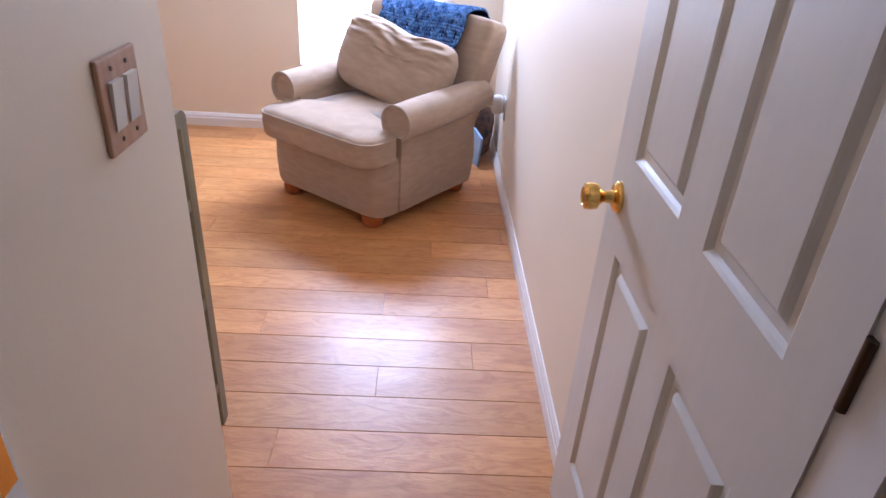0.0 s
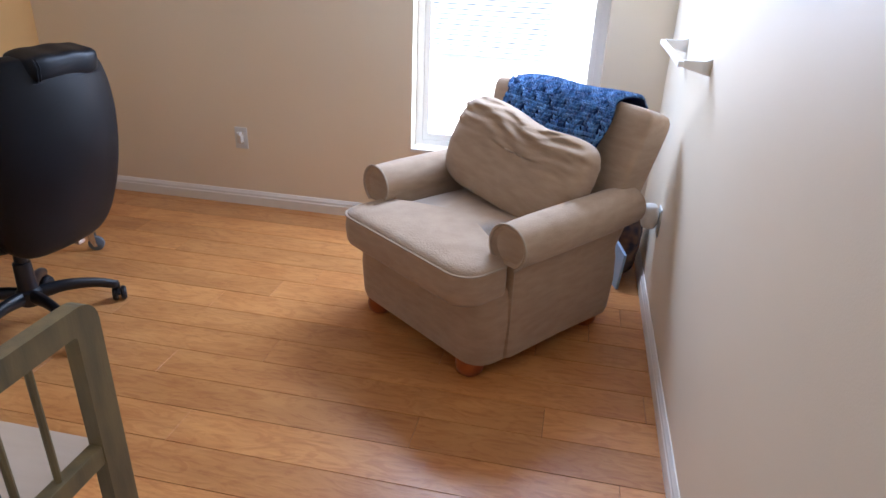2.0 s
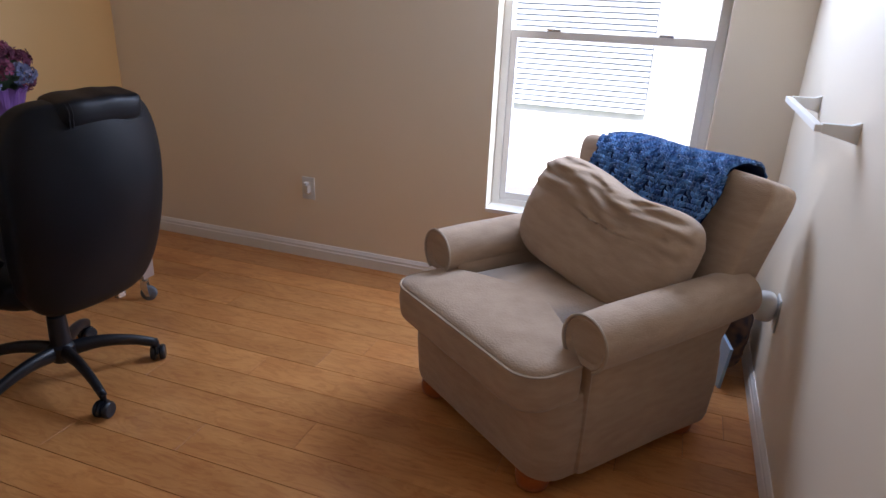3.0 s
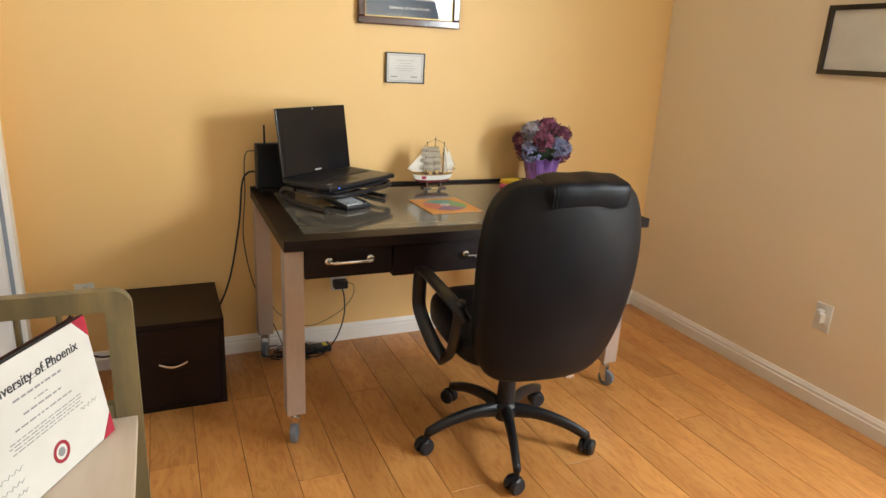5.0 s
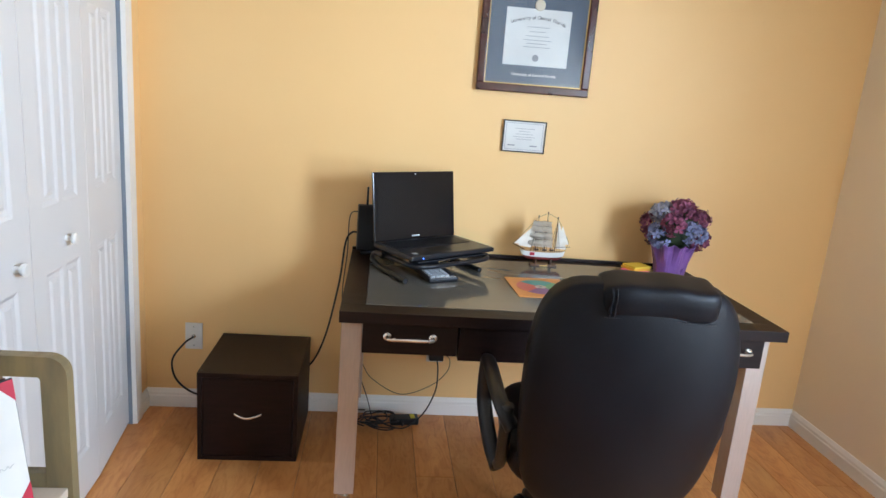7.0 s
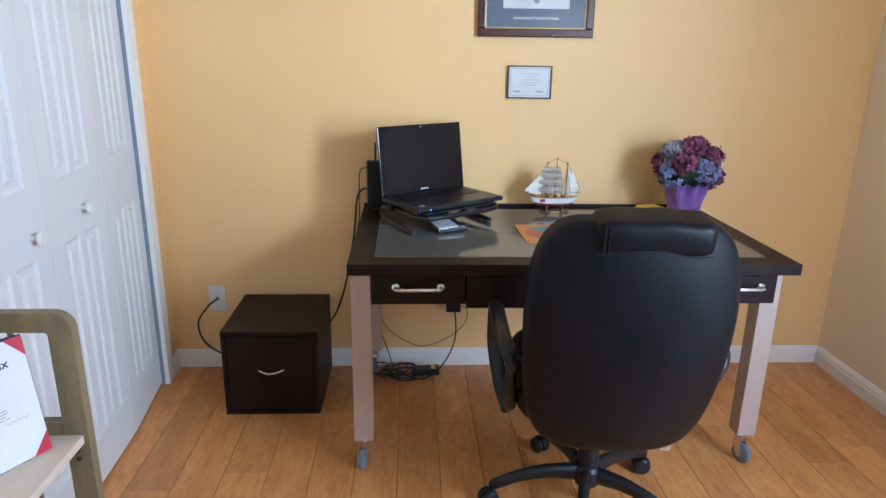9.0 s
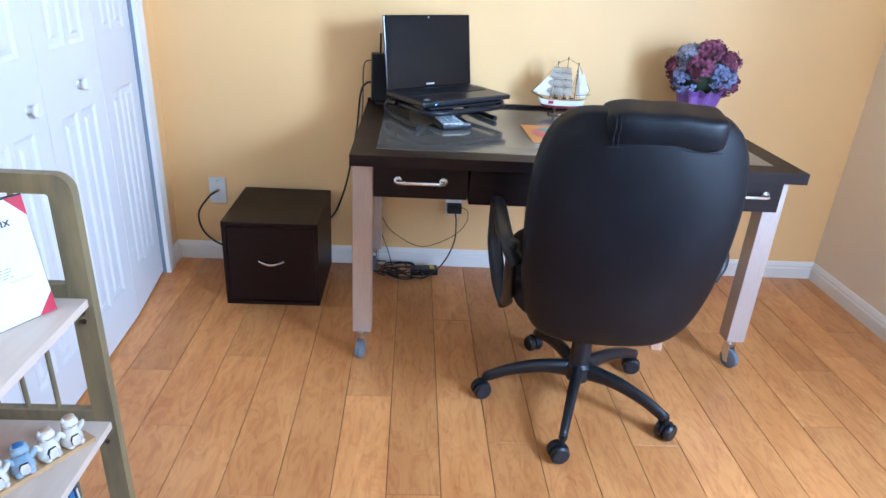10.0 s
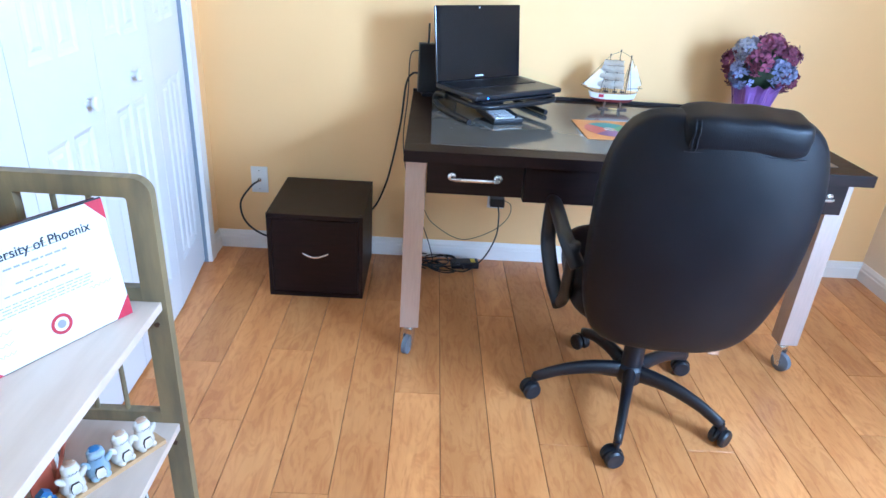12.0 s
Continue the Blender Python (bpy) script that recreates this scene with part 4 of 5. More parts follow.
# ---- file cabinet ----
cab = thing("file_cabinet", place(-1.742, 2.661, 0, 0) @ Matrix.Diagonal((1.04, 0.946, 0.945, 1)), "small dark espresso cube cabinet with one drawer on the floor", "cabinet")
part("top", B(-0.393, 0.0, -0.195, 0.195, 0.356, 0.375, bevel=0.0015), ESPRESSO, cab)
part("side", B(-0.393, -0.0005, -0.1945, -0.178, 0.0, 0.3558), ESPRESSO, cab)
part("side", B(-0.393, -0.0005, 0.178, 0.1945, 0.0, 0.3558), ESPRESSO, cab)
part("bottom", B(-0.393, -0.0005, -0.1778, 0.1778, 0.0, 0.017), ESPRESSO, cab)
part("back", B(-0.393, -0.386, -0.1778, 0.1778, 0.0172, 0.3558), ESPRESSO, cab)
dr = part("drawer", B(-0.32, -0.003, -0.175, 0.175, 0.020, 0.352, bevel=0.001), ESPRESSO, cab)
part("handle", tube(bmesh.new(), [(-0.001 + 0.020 * math.sin(math.pi * k / 12), -0.052 + 0.104 * k / 12, 0.203 - 0.007 * math.sin(math.pi * k / 12)) for k in range(13)], 0.0042, 8, 0.6), NICKEL, dr, "curved brushed nickel handle", smooth=True)
for x, y in ((-0.02, -0.182), (-0.02, 0.182), (-0.37, -0.182), (-0.37, 0.182)):
    part("screw_cap", rod(bmesh.new(), (x, y, 0.375), (x, y, 0.3765), 0.005, n=10), BLACK, cab)

# ---- desk ----
DX0, DX1, DY0, DY1, DZ = -2.140, -1.330, 3.006, 4.445, 0.760
desk = thing("desk", pose(0, 0, 0), "dark espresso desk with metal legs on casters and glass inset", "desk")
px0, px1, py0, py1 = DX0 + 0.062, DX1 - 0.078, DY0 + 0.078, DY1 - 0.078
part("top_frame", B(px1, DX1, DY0, DY1, DZ - 0.036, DZ, bevel=0.0015), ESPRESSO, desk)
part("top_frame", B(DX0, px0, DY0, DY1, DZ - 0.036, DZ, bevel=0.0015), ESPRESSO, desk)
part("top_frame", B(px0 + 0.0002, px1 - 0.0002, DY0, py0, DZ - 0.036, DZ, bevel=0.0015), ESPRESSO, desk)
part("top_frame", B(px0 + 0.0002, px1 - 0.0002, py1, DY1, DZ - 0.036, DZ, bevel=0.0015), ESPRESSO, desk)
part("top_core", B(px0 + 0.0002, px1 - 0.0002, py0 + 0.0002, py1 - 0.0002, DZ - 0.034, DZ - 0.004), ESPRESSO, desk)
part("glass_top", B(px0 + 0.0008, px1 - 0.0008, py0 + 0.0008, py1 - 0.0008, DZ - 0.004, DZ + 0.001, bevel=0.0008), DESKPAD, desk, "smoky grey glass inset")
part("back_edge", B(DX0, DX0 + 0.012, DY0, DY1, DZ + 0.0003, DZ + 0.012, bevel=0.001), ESPRESSO, desk)
for y0, y1 in ((DY0 + 0.006, DY0 + 0.070), (DY1 - 0.097, DY1 - 0.033)):
    for x0, x1 in ((DX1 - 0.104, DX1 - 0.040), (DX0 + 0.006, DX0 + 0.072)):
        g = part("leg", B(x0, x1, y0, y1, 0.115, DZ - 0.0365, bevel=0.002), STEEL, desk, "square brushed metal leg")
        cx, cy = (x0 + x1) / 2, (y0 + y1) / 2
        a = radians(160 if y0 < 4 else 205)
        c_ = new("caster")
        c_.parent = desk
        c_.matrix_basis = Matrix.Translation((cx, cy, 0)) @ Euler((0, 0, a)).to_matrix().to_4x4()
        part("stem", rod(bmesh.new(), (0, 0, 0.095), (0, 0, 0.115), 0.010), NICKEL, c_)
        bm = bmesh.new()
        for s in (-1, 1):
            prism(bm, [(-0.012, 0.097), (0.012, 0.097), (0.016, 0.066), (-0.004, 0.022), (-0.020, 0.022)], "y", s * 0.0155 - 0.0015, s * 0.0155 + 0.0015)
        box(bm, -0.014, 0.014, -0.0139, 0.0139, 0.090, 0.0965)
        part("fork", bm, NICKEL, c_)
        part("wheel", lathe(bmesh.new(), [(0, -0.0125), (0.026, -0.0125), (0.0345, -0.009), (0.0345, 0.009), (0.026, 0.0125), (0, 0.0125)], n=28, m=Matrix.Translation((-0.014, 0, 0.0345)) @ Euler((radians(90), 0, 0)).to_matrix().to_4x4()), CASTER, c_, smooth=True)
        part("axle_cap", rod(bmesh.new(), (-0.014, -0.0185, 0.0345), (-0.014, 0.0185, 0.0345), 0.007, n=10), NICKEL, c_)


def drawer(y0, y1, z0, x, handle):
    d = part("drawer", B(x - 0.45, x, y0, y1, z0, DZ - 0.040, bevel=0.001), ESPRESSO, desk)
    hy, hz = (handle[0] + handle[1]) / 2, handle[2]
    w = handle[1] - handle[0]
    k = part("handle", tube(bmesh.new(), [(x, handle[0] + 0.005, hz)] + [(x + 0.026, handle[0] + 0.007, hz), (x + 0.030, handle[0] + 0.016, hz), (x + 0.030, handle[1] - 0.016, hz), (x + 0.026, handle[1] - 0.007, hz)] + [(x, handle[1] - 0.005, hz)], 0.0058, 10), NICKEL, d, "brushed nickel bar handle", smooth=True)
    for yy in (handle[0] + 0.005, handle[1] - 0.005):
        part("handle_rose", lathe(bmesh.new(), [(0, 0), (0.014, 0), (0.013, 0.005), (0.008, 0.009), (0, 0.009)], n=16, m=Matrix.Translation((x, yy, hz)) @ Euler((0, radians(90), 0)).to_matrix().to_4x4()), NICKEL, d, smooth=True)


drawer(3.078, 3.374, 0.618, DX1 - 0.030, (3.150, 3.302, 0.676))
drawer(3.380, 4.110, 0.604, DX1 - 0.030, (3.648, 3.840, 0.664))
drawer(4.116, 4.388, 0.618, DX1 - 0.030, (4.180, 4.340, 0.676))

# ---- on the desk ----
lapm = Matrix.Translation((-1.905, 3.285, 0)) @ Euler((0, 0, radians(0))).to_matrix().to_4x4()
HA = math.atan2(3.409 - 3.076, -(2.097 - 1.861))      # the way the laptop's hinge runs
u = Vector((math.cos(HA), math.sin(HA), 0))
v = Vector((u.y, -u.x, 0))                             # from the hinge towards the sitter
hl = Vector((-1.852, 3.094, 0))
LAP = Matrix(((u.x, -v.x, 0, hl.x), (u.y, -v.y, 0, hl.y), (0, 0, 1, 0), (0, 0, 0, 1))) @ Matrix.Diagonal((1, 0.91, 1, 1))
# local axes: x along the hinge, y away from the sitter, z up
LWID = 0.404
stand = thing("laptop_stand", LAP, "black tubular laptop stand on the desk", "laptop stand")
zt = 0.838
part("support_plate", B(0.030, LWID - 0.030, -0.262, -0.006, zt - 0.008, zt - 0.001, bevel=0.003), BLACK, stand)
loop = curve_pts([(0.03, 0.0, zt - 0.02), (0.02, -0.15, zt - 0.02), (0.035, -0.262, zt - 0.02), (LWID / 2, -0.278, zt - 0.02), (LWID - 0.035, -0.262, zt - 0.02), (LWID - 0.02, -0.15, zt - 0.02), (LWID - 0.03, 0.0, zt - 0.02)], 36)
part("hoop", tube(bmesh.new(), loop, 0.0095, 10), BLACK, stand, smooth=True)
for x in (0.010, LWID - 0.040):
    xe = x - (0.030 if x < 0.1 else 0.024)
    s = curve_pts([(x, -0.06, zt - 0.018), (x, 0.000, zt - 0.020), (x, 0.020, zt - 0.045), (x, 0.008, DZ + 0.026), (x, -0.04, DZ + 0.0115), (x + (xe - x) * 0.6, -0.16, DZ + 0.0115), (xe, -0.258, DZ + 0.0115)], 30)
    part("foot_bar", tube(bmesh.new(), s, 0.0095, 10), BLACK, stand, smooth=True)

laptop = thing("laptop", LAP @ Matrix.Translation((0, 0, 0.8405)), "open black laptop with a dark switched-off screen on a stand", "laptop")
bodyp = part("body", B(0, LWID, -0.262, 0, 0.0, 0.0170, bevel=0.005), BLACK, laptop)
part("deck", B(0.006, LWID - 0.006, -0.256, -0.006, 0.0171, 0.0182), plain("dark_grey_deck", (0.022, 0.023, 0.027), 0.3), bodyp)
bm = bmesh.new()
for r_ in range(6):
    for c_ in range(19):
        kx = 0.020 + c_ * 0.0186
        ky = -0.030 - r_ * 0.0195
        if r_ == 5 and 5 <= c_ <= 9:
            continue
        box(bm, kx, kx + 0.0155, ky - 0.0165, ky, 0.0183, 0.0208)
box(bm, 0.020 + 5 * 0.0186, 0.020 + 9 * 0.0186 + 0.0155, -0.1440, -0.1275, 0.0183, 0.0208)
part("keyboard", bm, BLACK, bodyp, kind="stuff")
part("touchpad", B(0.125, 0.215, -0.222, -0.165, 0.0183, 0.0188), BLACK, bodyp)
part("sticker", B(0.028, 0.048, -0.232, -0.214, 0.0183, 0.0188), GREYKEY, bodyp)
part("power_light", B(0.050, 0.053, -0.2628, -0.2618, 0.006, 0.009), shader("blue_indicator", (0.05, 0.15, 1.0), emit=3.0), bodyp)
lid = part("lid", B(0.002, LWID - 0.002, 0.0, 0.009, 0, 0.264, bevel=0.004), GLOSSBLACK, laptop, at=Matrix.Translation((0, -0.004, 0.0170)) @ Euler((radians(-9), 0, 0)).to_matrix().to_4x4())
part("screen", B(0.020, LWID - 0.020, -0.0012, -0.0002, 0.030, 0.246), SCREEN, lid)
part("webcam", rod(bmesh.new(), (LWID / 2, -0.0012, 0.255), (LWID / 2, -0.0001, 0.255), 0.003, n=10), GREYKEY, lid)
part("maker_mark", B(LWID / 2 - 0.022, LWID / 2 + 0.016, -0.0009, -0.0001, 0.011, 0.017), GREYKEY, lid)

router = thing("router", pose(-2.085, 3.098, DZ + 0.001, 0, 0, 98), "black upright router with a short antenna on the desk", "router")
part("body", B(-0.075, 0.085, -0.019, 0.019, 0.012, 0.200, bevel=0.006), BLACK, router)
part("foot", B(-0.060, 0.070, -0.034, 0.034, 0, 0.0125, bevel=0.004), BLACK, router)
part("antenna", rod(bmesh.new(), (-0.040, -0.012, 0.195), (-0.040, -0.012, 0.275), 0.0045, 0.0038, n=10), BLACK, router, smooth=True)
part("lamp_strip", B(0.0852, 0.0858, -0.004, 0.004, 0.10, 0.17), GREYKEY, router)

coast = thing("coaster", place(-1.960, 3.243, DZ + 0.0012), "round grey metal coaster under the laptop stand", "coaster")
part("disc", lathe(bmesh.new(), [(0, 0), (0.034, 0), (0.036, 0.003), (0.033, 0.007), (0.012, 0.008), (0.010, 0.013), (0, 0.014)], n=28), STEEL, coast, smooth=True)

calc = thing("calculator", pose(-1.785, 3.316, DZ + 0.010, 0, 0, 113) @ pose(0, 0, 0, 5, 0, 0) @ Matrix.Diagonal((1.30, 1.14, 1.14, 1)), "black and silver desk calculator with pale keys and a dark display", "calculator")
part("body", B(-0.045, 0.045, -0.085, 0.050, 0, 0.014, bevel=0.004), BLACK, calc)
part("key_plate", B(-0.040, 0.040, -0.080, 0.020, 0.0142, 0.0158), NICKEL, calc)
HOOD = Matrix.Translation((0, 0.050, 0.010)) @ Euler((radians(28), 0, 0)).to_matrix().to_4x4()
part("display_hood", B(-0.045, 0.045, 0.002, 0.055, -0.006, 0.010, bevel=0.004), BLACK, calc, at=HOOD)
part("display", B(-0.036, 0.036, 0.012, 0.046, 0.0101, 0.0112), plain("display_grey_green", (0.10, 0.13, 0.11), 0.15), calc, at=HOOD)
for r_ in range(5):
    for c_ in range(5):
        part("key", B(-0.037 + c_ * 0.0152, -0.025 + c_ * 0.0152, -0.075 + r_ * 0.0185, -0.062 + r_ * 0.0185, 0.0160, 0.0195), BLACK if c_ == 4 or r_ == 4 else GREYKEY, calc)

card = thing("colour_wheel_card", pose(-1.690, 3.708, DZ + 0.0015, 0, 0, 2), "orange square card sleeve with a coloured disc on the desk", "card")
part("sleeve", B(-0.122, 0.122, -0.108, 0.108, 0, 0.0028, bevel=0.0008), ORANGE, card)
for k, c3 in enumerate(((0.10, 0.34, 0.12), (0.03, 0.30, 0.29), (0.62, 0.10, 0.07), (0.20, 0.07, 0.24))):
    a0 = 45 + 90 * k
    pts_ = [(0, 0)] + [(0.088 * math.cos(radians(a0 + 90 * j / 12)), 0.088 * math.sin(radians(a0 + 90 * j / 12))) for j in range(13)]
    part("disc_quarter", prism(bmesh.new(), pts_, "z", 0.0029, 0.0036), plain(("green", "teal", "red", "violet")[k] + "_disc_print", c3, 0.3), card)
part("disc_hub", lathe(bmesh.new(), [(0.007, 0), (0.021, 0), (0.021, 0.0008), (0.007, 0.0008), (0.007, 0)], (0, 0, 0.0037), 28), NICKEL, card)

sticky = thing("sticky_notes", pose(-1.985, 4.180, DZ + 0.0015, 0, 0, 20), "stack of pink, orange and yellow sticky paper pads", "sticky pads")
for k, (dx, dy, c3) in enumerate(((0.0, 0.0, (0.85, 0.10, 0.28)), (0.006, -0.004, (0.85, 0.16, 0.30)), (-0.012, 0.012, (0.85, 0.42, 0.04)), (-0.014, 0.020, (0.88, 0.62, 0.06)))):
    part("pad", B(-0.038 + dx, 0.038 + dx, -0.045 + dy, 0.045 + dy, 0.008 * k, 0.008 * k + 0.0078), plain(("pink", "pink", "orange", "yellow")[k] + "_note_paper", c3, 0.7), sticky)


def ship(m):
    t = thing("model_ship", m, "small wooden model sailing ship with cream sails on a stand", "model ship")
    bm = bmesh.new()
    def ring(z, k):
        pts = []
        for j in range(24):
            a = 2 * math.pi * j / 24
            x, y = math.cos(a), math.sin(a)
            pts.append((0.088 * x * (0.72 + 0.28 * k) - (0.012 * k if x < 0 else -0.006 * k), 0.019 * math.copysign(abs(y) ** 0.8, y) * (0.45 + 0.55 * k), z + 0.008 * k * (abs(x) ** 3)))
        return pts
    def loft(levels):
        bm = bmesh.new()
        rings = [[bm.verts.new(p) for p in ring(z, k)] for z, k in levels]
        for a, b in zip(rings, rings[1:]):
            for j in range(24):
                bm.faces.new((a[j], a[(j + 1) % 24], b[(j + 1) % 24], b[j]))
        bm.faces.new(rings[0][::-1])
        bm.faces.new(rings[-1])
        return bm
    part("keel", loft([(0.030, 0.1), (0.036, 0.55), (0.044, 0.75)]), plain("dark_red_hull", (0.20, 0.02, 0.02)), t)
    part("hull", loft([(0.044, 0.76), (0.058, 0.92), (0.068, 1.0)]), PAPER, t)
    part("deck", loft([(0.068, 0.9), (0.0695, 0.9)]), LIGHTWOOD, t)
    part("hull_stripe", B(-0.060, -0.040, -0.0185, -0.0150, 0.052, 0.066), REDINK, t)
    for x in (-0.03, 0.005, 0.035):
        part("deck_house", B(x - 0.008, x + 0.008, -0.006, 0.006, 0.0696, 0.080), DARKWOOD, t)
    masts = ((-0.034, 0.235), (0.004, 0.255), (0.048, 0.232))
    for x, h in masts:
        part("mast", rod(bmesh.new(), (x, 0, 0.066), (x, 0, h), 0.0022, 0.0012, n=8), DARKWOOD, t)
        part("mast_top", rod(bmesh.new(), (x, 0, h - 0.002), (x, 0, h + 0.008), 0.0025, n=6), ROPE, t)
    for x, h in masts:
        for sgn in (-1, 1):
            for dx in (-0.012, -0.004, 0.006):
                part("shroud", rod(bmesh.new(), (x + dx, sgn * 0.016, 0.069), (x, 0, h * 0.86), 0.0006, n=4), ROPE, t)
    part("boom", rod(bmesh.new(), (0.050, 0, 0.092), (0.112, 0, 0.098), 0.0014, n=6), DARKWOOD, t)
    part("bowsprit", rod(bmesh.new(), (-0.080, 0, 0.074), (-0.132, 0, 0.100), 0.002, 0.001, n=6), DARKWOOD, t)
    brace = Euler((0, 0, radians(68))).to_matrix()
    for x, h in masts[:2]:
        for j, (z0, z1, w) in enumerate(((0.092, 0.128, 0.036), (0.130, 0.162, 0.032), (0.164, 0.192, 0.027), (0.194, 0.216, 0.022))):
            part("yard", rod(bmesh.new(), Vector((x, 0, 0)) + brace @ Vector((-0.003, -w * 0.85, z1)), Vector((x, 0, 0)) + brace @ Vector((-0.003, w * 0.85, z1)), 0.0011, n=6), DARKWOOD, t)
            bm = bmesh.new()
            g = [[bm.verts.new((x - 0.004 - 0.012 * math.sin(math.pi * b / 5) * 1.0, (-1 + 2 * a / 6) * w * (0.85 + 0.1 * (1 - b / 5)), z0 + (z1 - z0) * b / 5)) for a in range(7)] for b in range(6)]
            for b_ in range(5):
                for a in range(6):
                    bm.faces.new((g[b_][a], g[b_][a + 1], g[b_ + 1][a + 1], g[b_ + 1][a]))
            bmesh.ops.solidify(bm, geom=bm.faces[:], thickness=0.0006)
            for v in bm.verts:
                v.co = Vector((x, 0, 0)) + brace @ (v.co - Vector((x, 0, 0)))
            part("square_sail", bm, SAIL, t, smooth="all")
    for jy, tri in zip((0.0, 0.004, 0.0, -0.004), (((-0.128, 0.102), (-0.046, 0.095), (-0.040, 0.205)), ((-0.110, 0.092), (-0.052, 0.084), (-0.038, 0.170)), ((0.052, 0.086), (0.098, 0.084), (0.052, 0.222)), ((0.056, 0.100), (0.104, 0.112), (0.070, 0.200)))):
        part("jib_sail", prism(bmesh.new(), tri, "y", jy - 0.0004, jy + 0.0004), SAIL, t)
    for a, b_ in (((-0.130, 0, 0.100), (-0.034, 0, 0.235)), ((-0.034, 0, 0.236), (0.004, 0, 0.256)), ((0.004, 0, 0.256), (0.048, 0, 0.233)), ((0.048, 0, 0.233), (0.106, 0, 0.120)), ((0.106, 0, 0.120), (0.092, 0, 0.076)), ((0.030, 0.016, 0.070), (0.048, 0, 0.220)), ((0.030, -0.016, 0.070), (0.004, 0, 0.230)), ((-0.060, -0.016, 0.070), (-0.034, 0, 0.215)), ((0.004, -0.016, 0.070), (-0.034, 0, 0.200)), ((0.066, -0.014, 0.070), (0.048, 0, 0.215))):
        part("rigging", rod(bmesh.new(), a, b_, 0.0008, n=5), ROPE, t)
    for x in (-0.030, 0.034):
        part("stand_post", B(x - 0.004, x + 0.004, -0.012, 0.012, 0.007, 0.036, bevel=0.001), DARKWOOD, t)
    part("stand_board", B(-0.052, 0.060, -0.020, 0.020, 0, 0.0075, bevel=0.0015), DARKWOOD, t)
    part("stand_plate", B(-0.015, 0.020, -0.0212, -0.0203, 0.001, 0.006), GOLD, t)
    return t


SHIP = Matrix.Translation((-2.035, 3.795, DZ + 0.0012)) @ Euler((0, 0, radians(90))).to_matrix().to_4x4() @ Matrix.Diagonal((0.99, 1, 0.86, 1))
ship(SHIP)


def flowers(m):
    t = thing("flower_pot", m, "purple foil-wrapped pot of mauve and blue hydrangea blooms", "flowers")
    bm = bmesh.new()
    prof = [(0.052, 0.0), (0.056, 0.002), (0.066, 0.06), (0.078, 0.118), (0.090, 0.140), (0.083, 0.141), (0.060, 0.10), (0, 0.09)]
    n = 48
    rings = [[bm.verts.new((r * (1 + (0.03 + 0.05 * (z > 0.1)) * math.sin(k * 2 * math.pi / n * 9 + z * 20)) * math.cos(2 * math.pi * k / n), r * (1 + (0.03 + 0.05 * (z > 0.1)) * math.sin(k * 2 * math.pi / n * 9 + z * 20)) * math.sin(2 * math.pi * k / n), z + 0.006 * math.sin(k * 1.7) * (z > 0.12))) for k in range(n)] if r else [bm.verts.new((0, 0, z))] for r, z in prof]
    for a, b_ in zip(rings, rings[1:]):
        for k in range(n):
            if len(b_) == 1:
                bm.faces.new((a[k], a[(k + 1) % n], b_[0]))
            else:
                bm.faces.new((a[k], a[(k + 1) % n], b_[(k + 1) % n], b_[k]))
    bm.faces.new(rings[0][::-1])
    part("pot", bm, PURPLE, t)
    rnd = random.Random(8)
    centre = Vector((0, 0, 0.198))
    heads = []
    for k in range(13):
        a = k * 2.399963
        z = 1 - 1.55 * (k + 0.5) / 13
        rr = math.sqrt(max(0, 1 - z * z))
        heads.append((Vector((rr * math.cos(a) * 0.090, rr * math.sin(a) * 0.090, z * 0.082)) + centre, k))
    for p, k in heads:
        mat = (PET_PINK, PET_PINK, PET_PALE, PET_PINK, PET_BLUE, PET_PINK, PET_PALE, PET_PINK, PET_BLUE, PET_PINK, PET_BLUE, PET_PINK, PET_PINK)[k]
        bm = bmesh.new()
        out = (p - centre).normalized()
        for j in range(34):
            d = Vector((rnd.gauss(0, 1), rnd.gauss(0, 1), rnd.gauss(0, 1))).normalized()
            if d.dot(out) < -0.3:
                d = -d
            q = p + d * 0.044 * rnd.uniform(0.8, 1.08)
            nrm = (d + Vector((rnd.uniform(-0.4, 0.4), rnd.uniform(-0.4, 0.4), rnd.uniform(-0.4, 0.4)))).normalized()
            e1 = nrm.orthogonal().normalized()
            e1 = Matrix.Rotation(rnd.uniform(0, 6.28), 3, nrm) @ e1
            e2 = nrm.cross(e1)
            c0 = bm.verts.new(q)
            r = rnd.uniform(0.015, 0.021)
            for s4 in range(4):
                a = s4 * math.pi / 2
                dd, ee = e1 * math.cos(a) + e2 * math.sin(a), -e1 * math.sin(a) + e2 * math.cos(a)
                bm.faces.new((c0, bm.verts.new(q + (dd * 0.7 + ee * 0.45) * r + nrm * 0.003), bm.verts.new(q + dd * r * 1.1 + nrm * 0.001), bm.verts.new(q + (dd * 0.7 - ee * 0.45) * r + nrm * 0.004)))
        part("bloom", bm, mat, t)
    part("leaf_core", soft(bmesh.new(), (0.080, 0.080, 0.078), 2.2, 10, Matrix.Translation(centre)), plain("dark_green_leaf", (0.03, 0.05, 0.02)), t)
    return t


flowers(pose(-1.965, 4.316, DZ + 0.0012) @ Matrix.Diagonal((1.04, 1.04, 1.02, 1)))

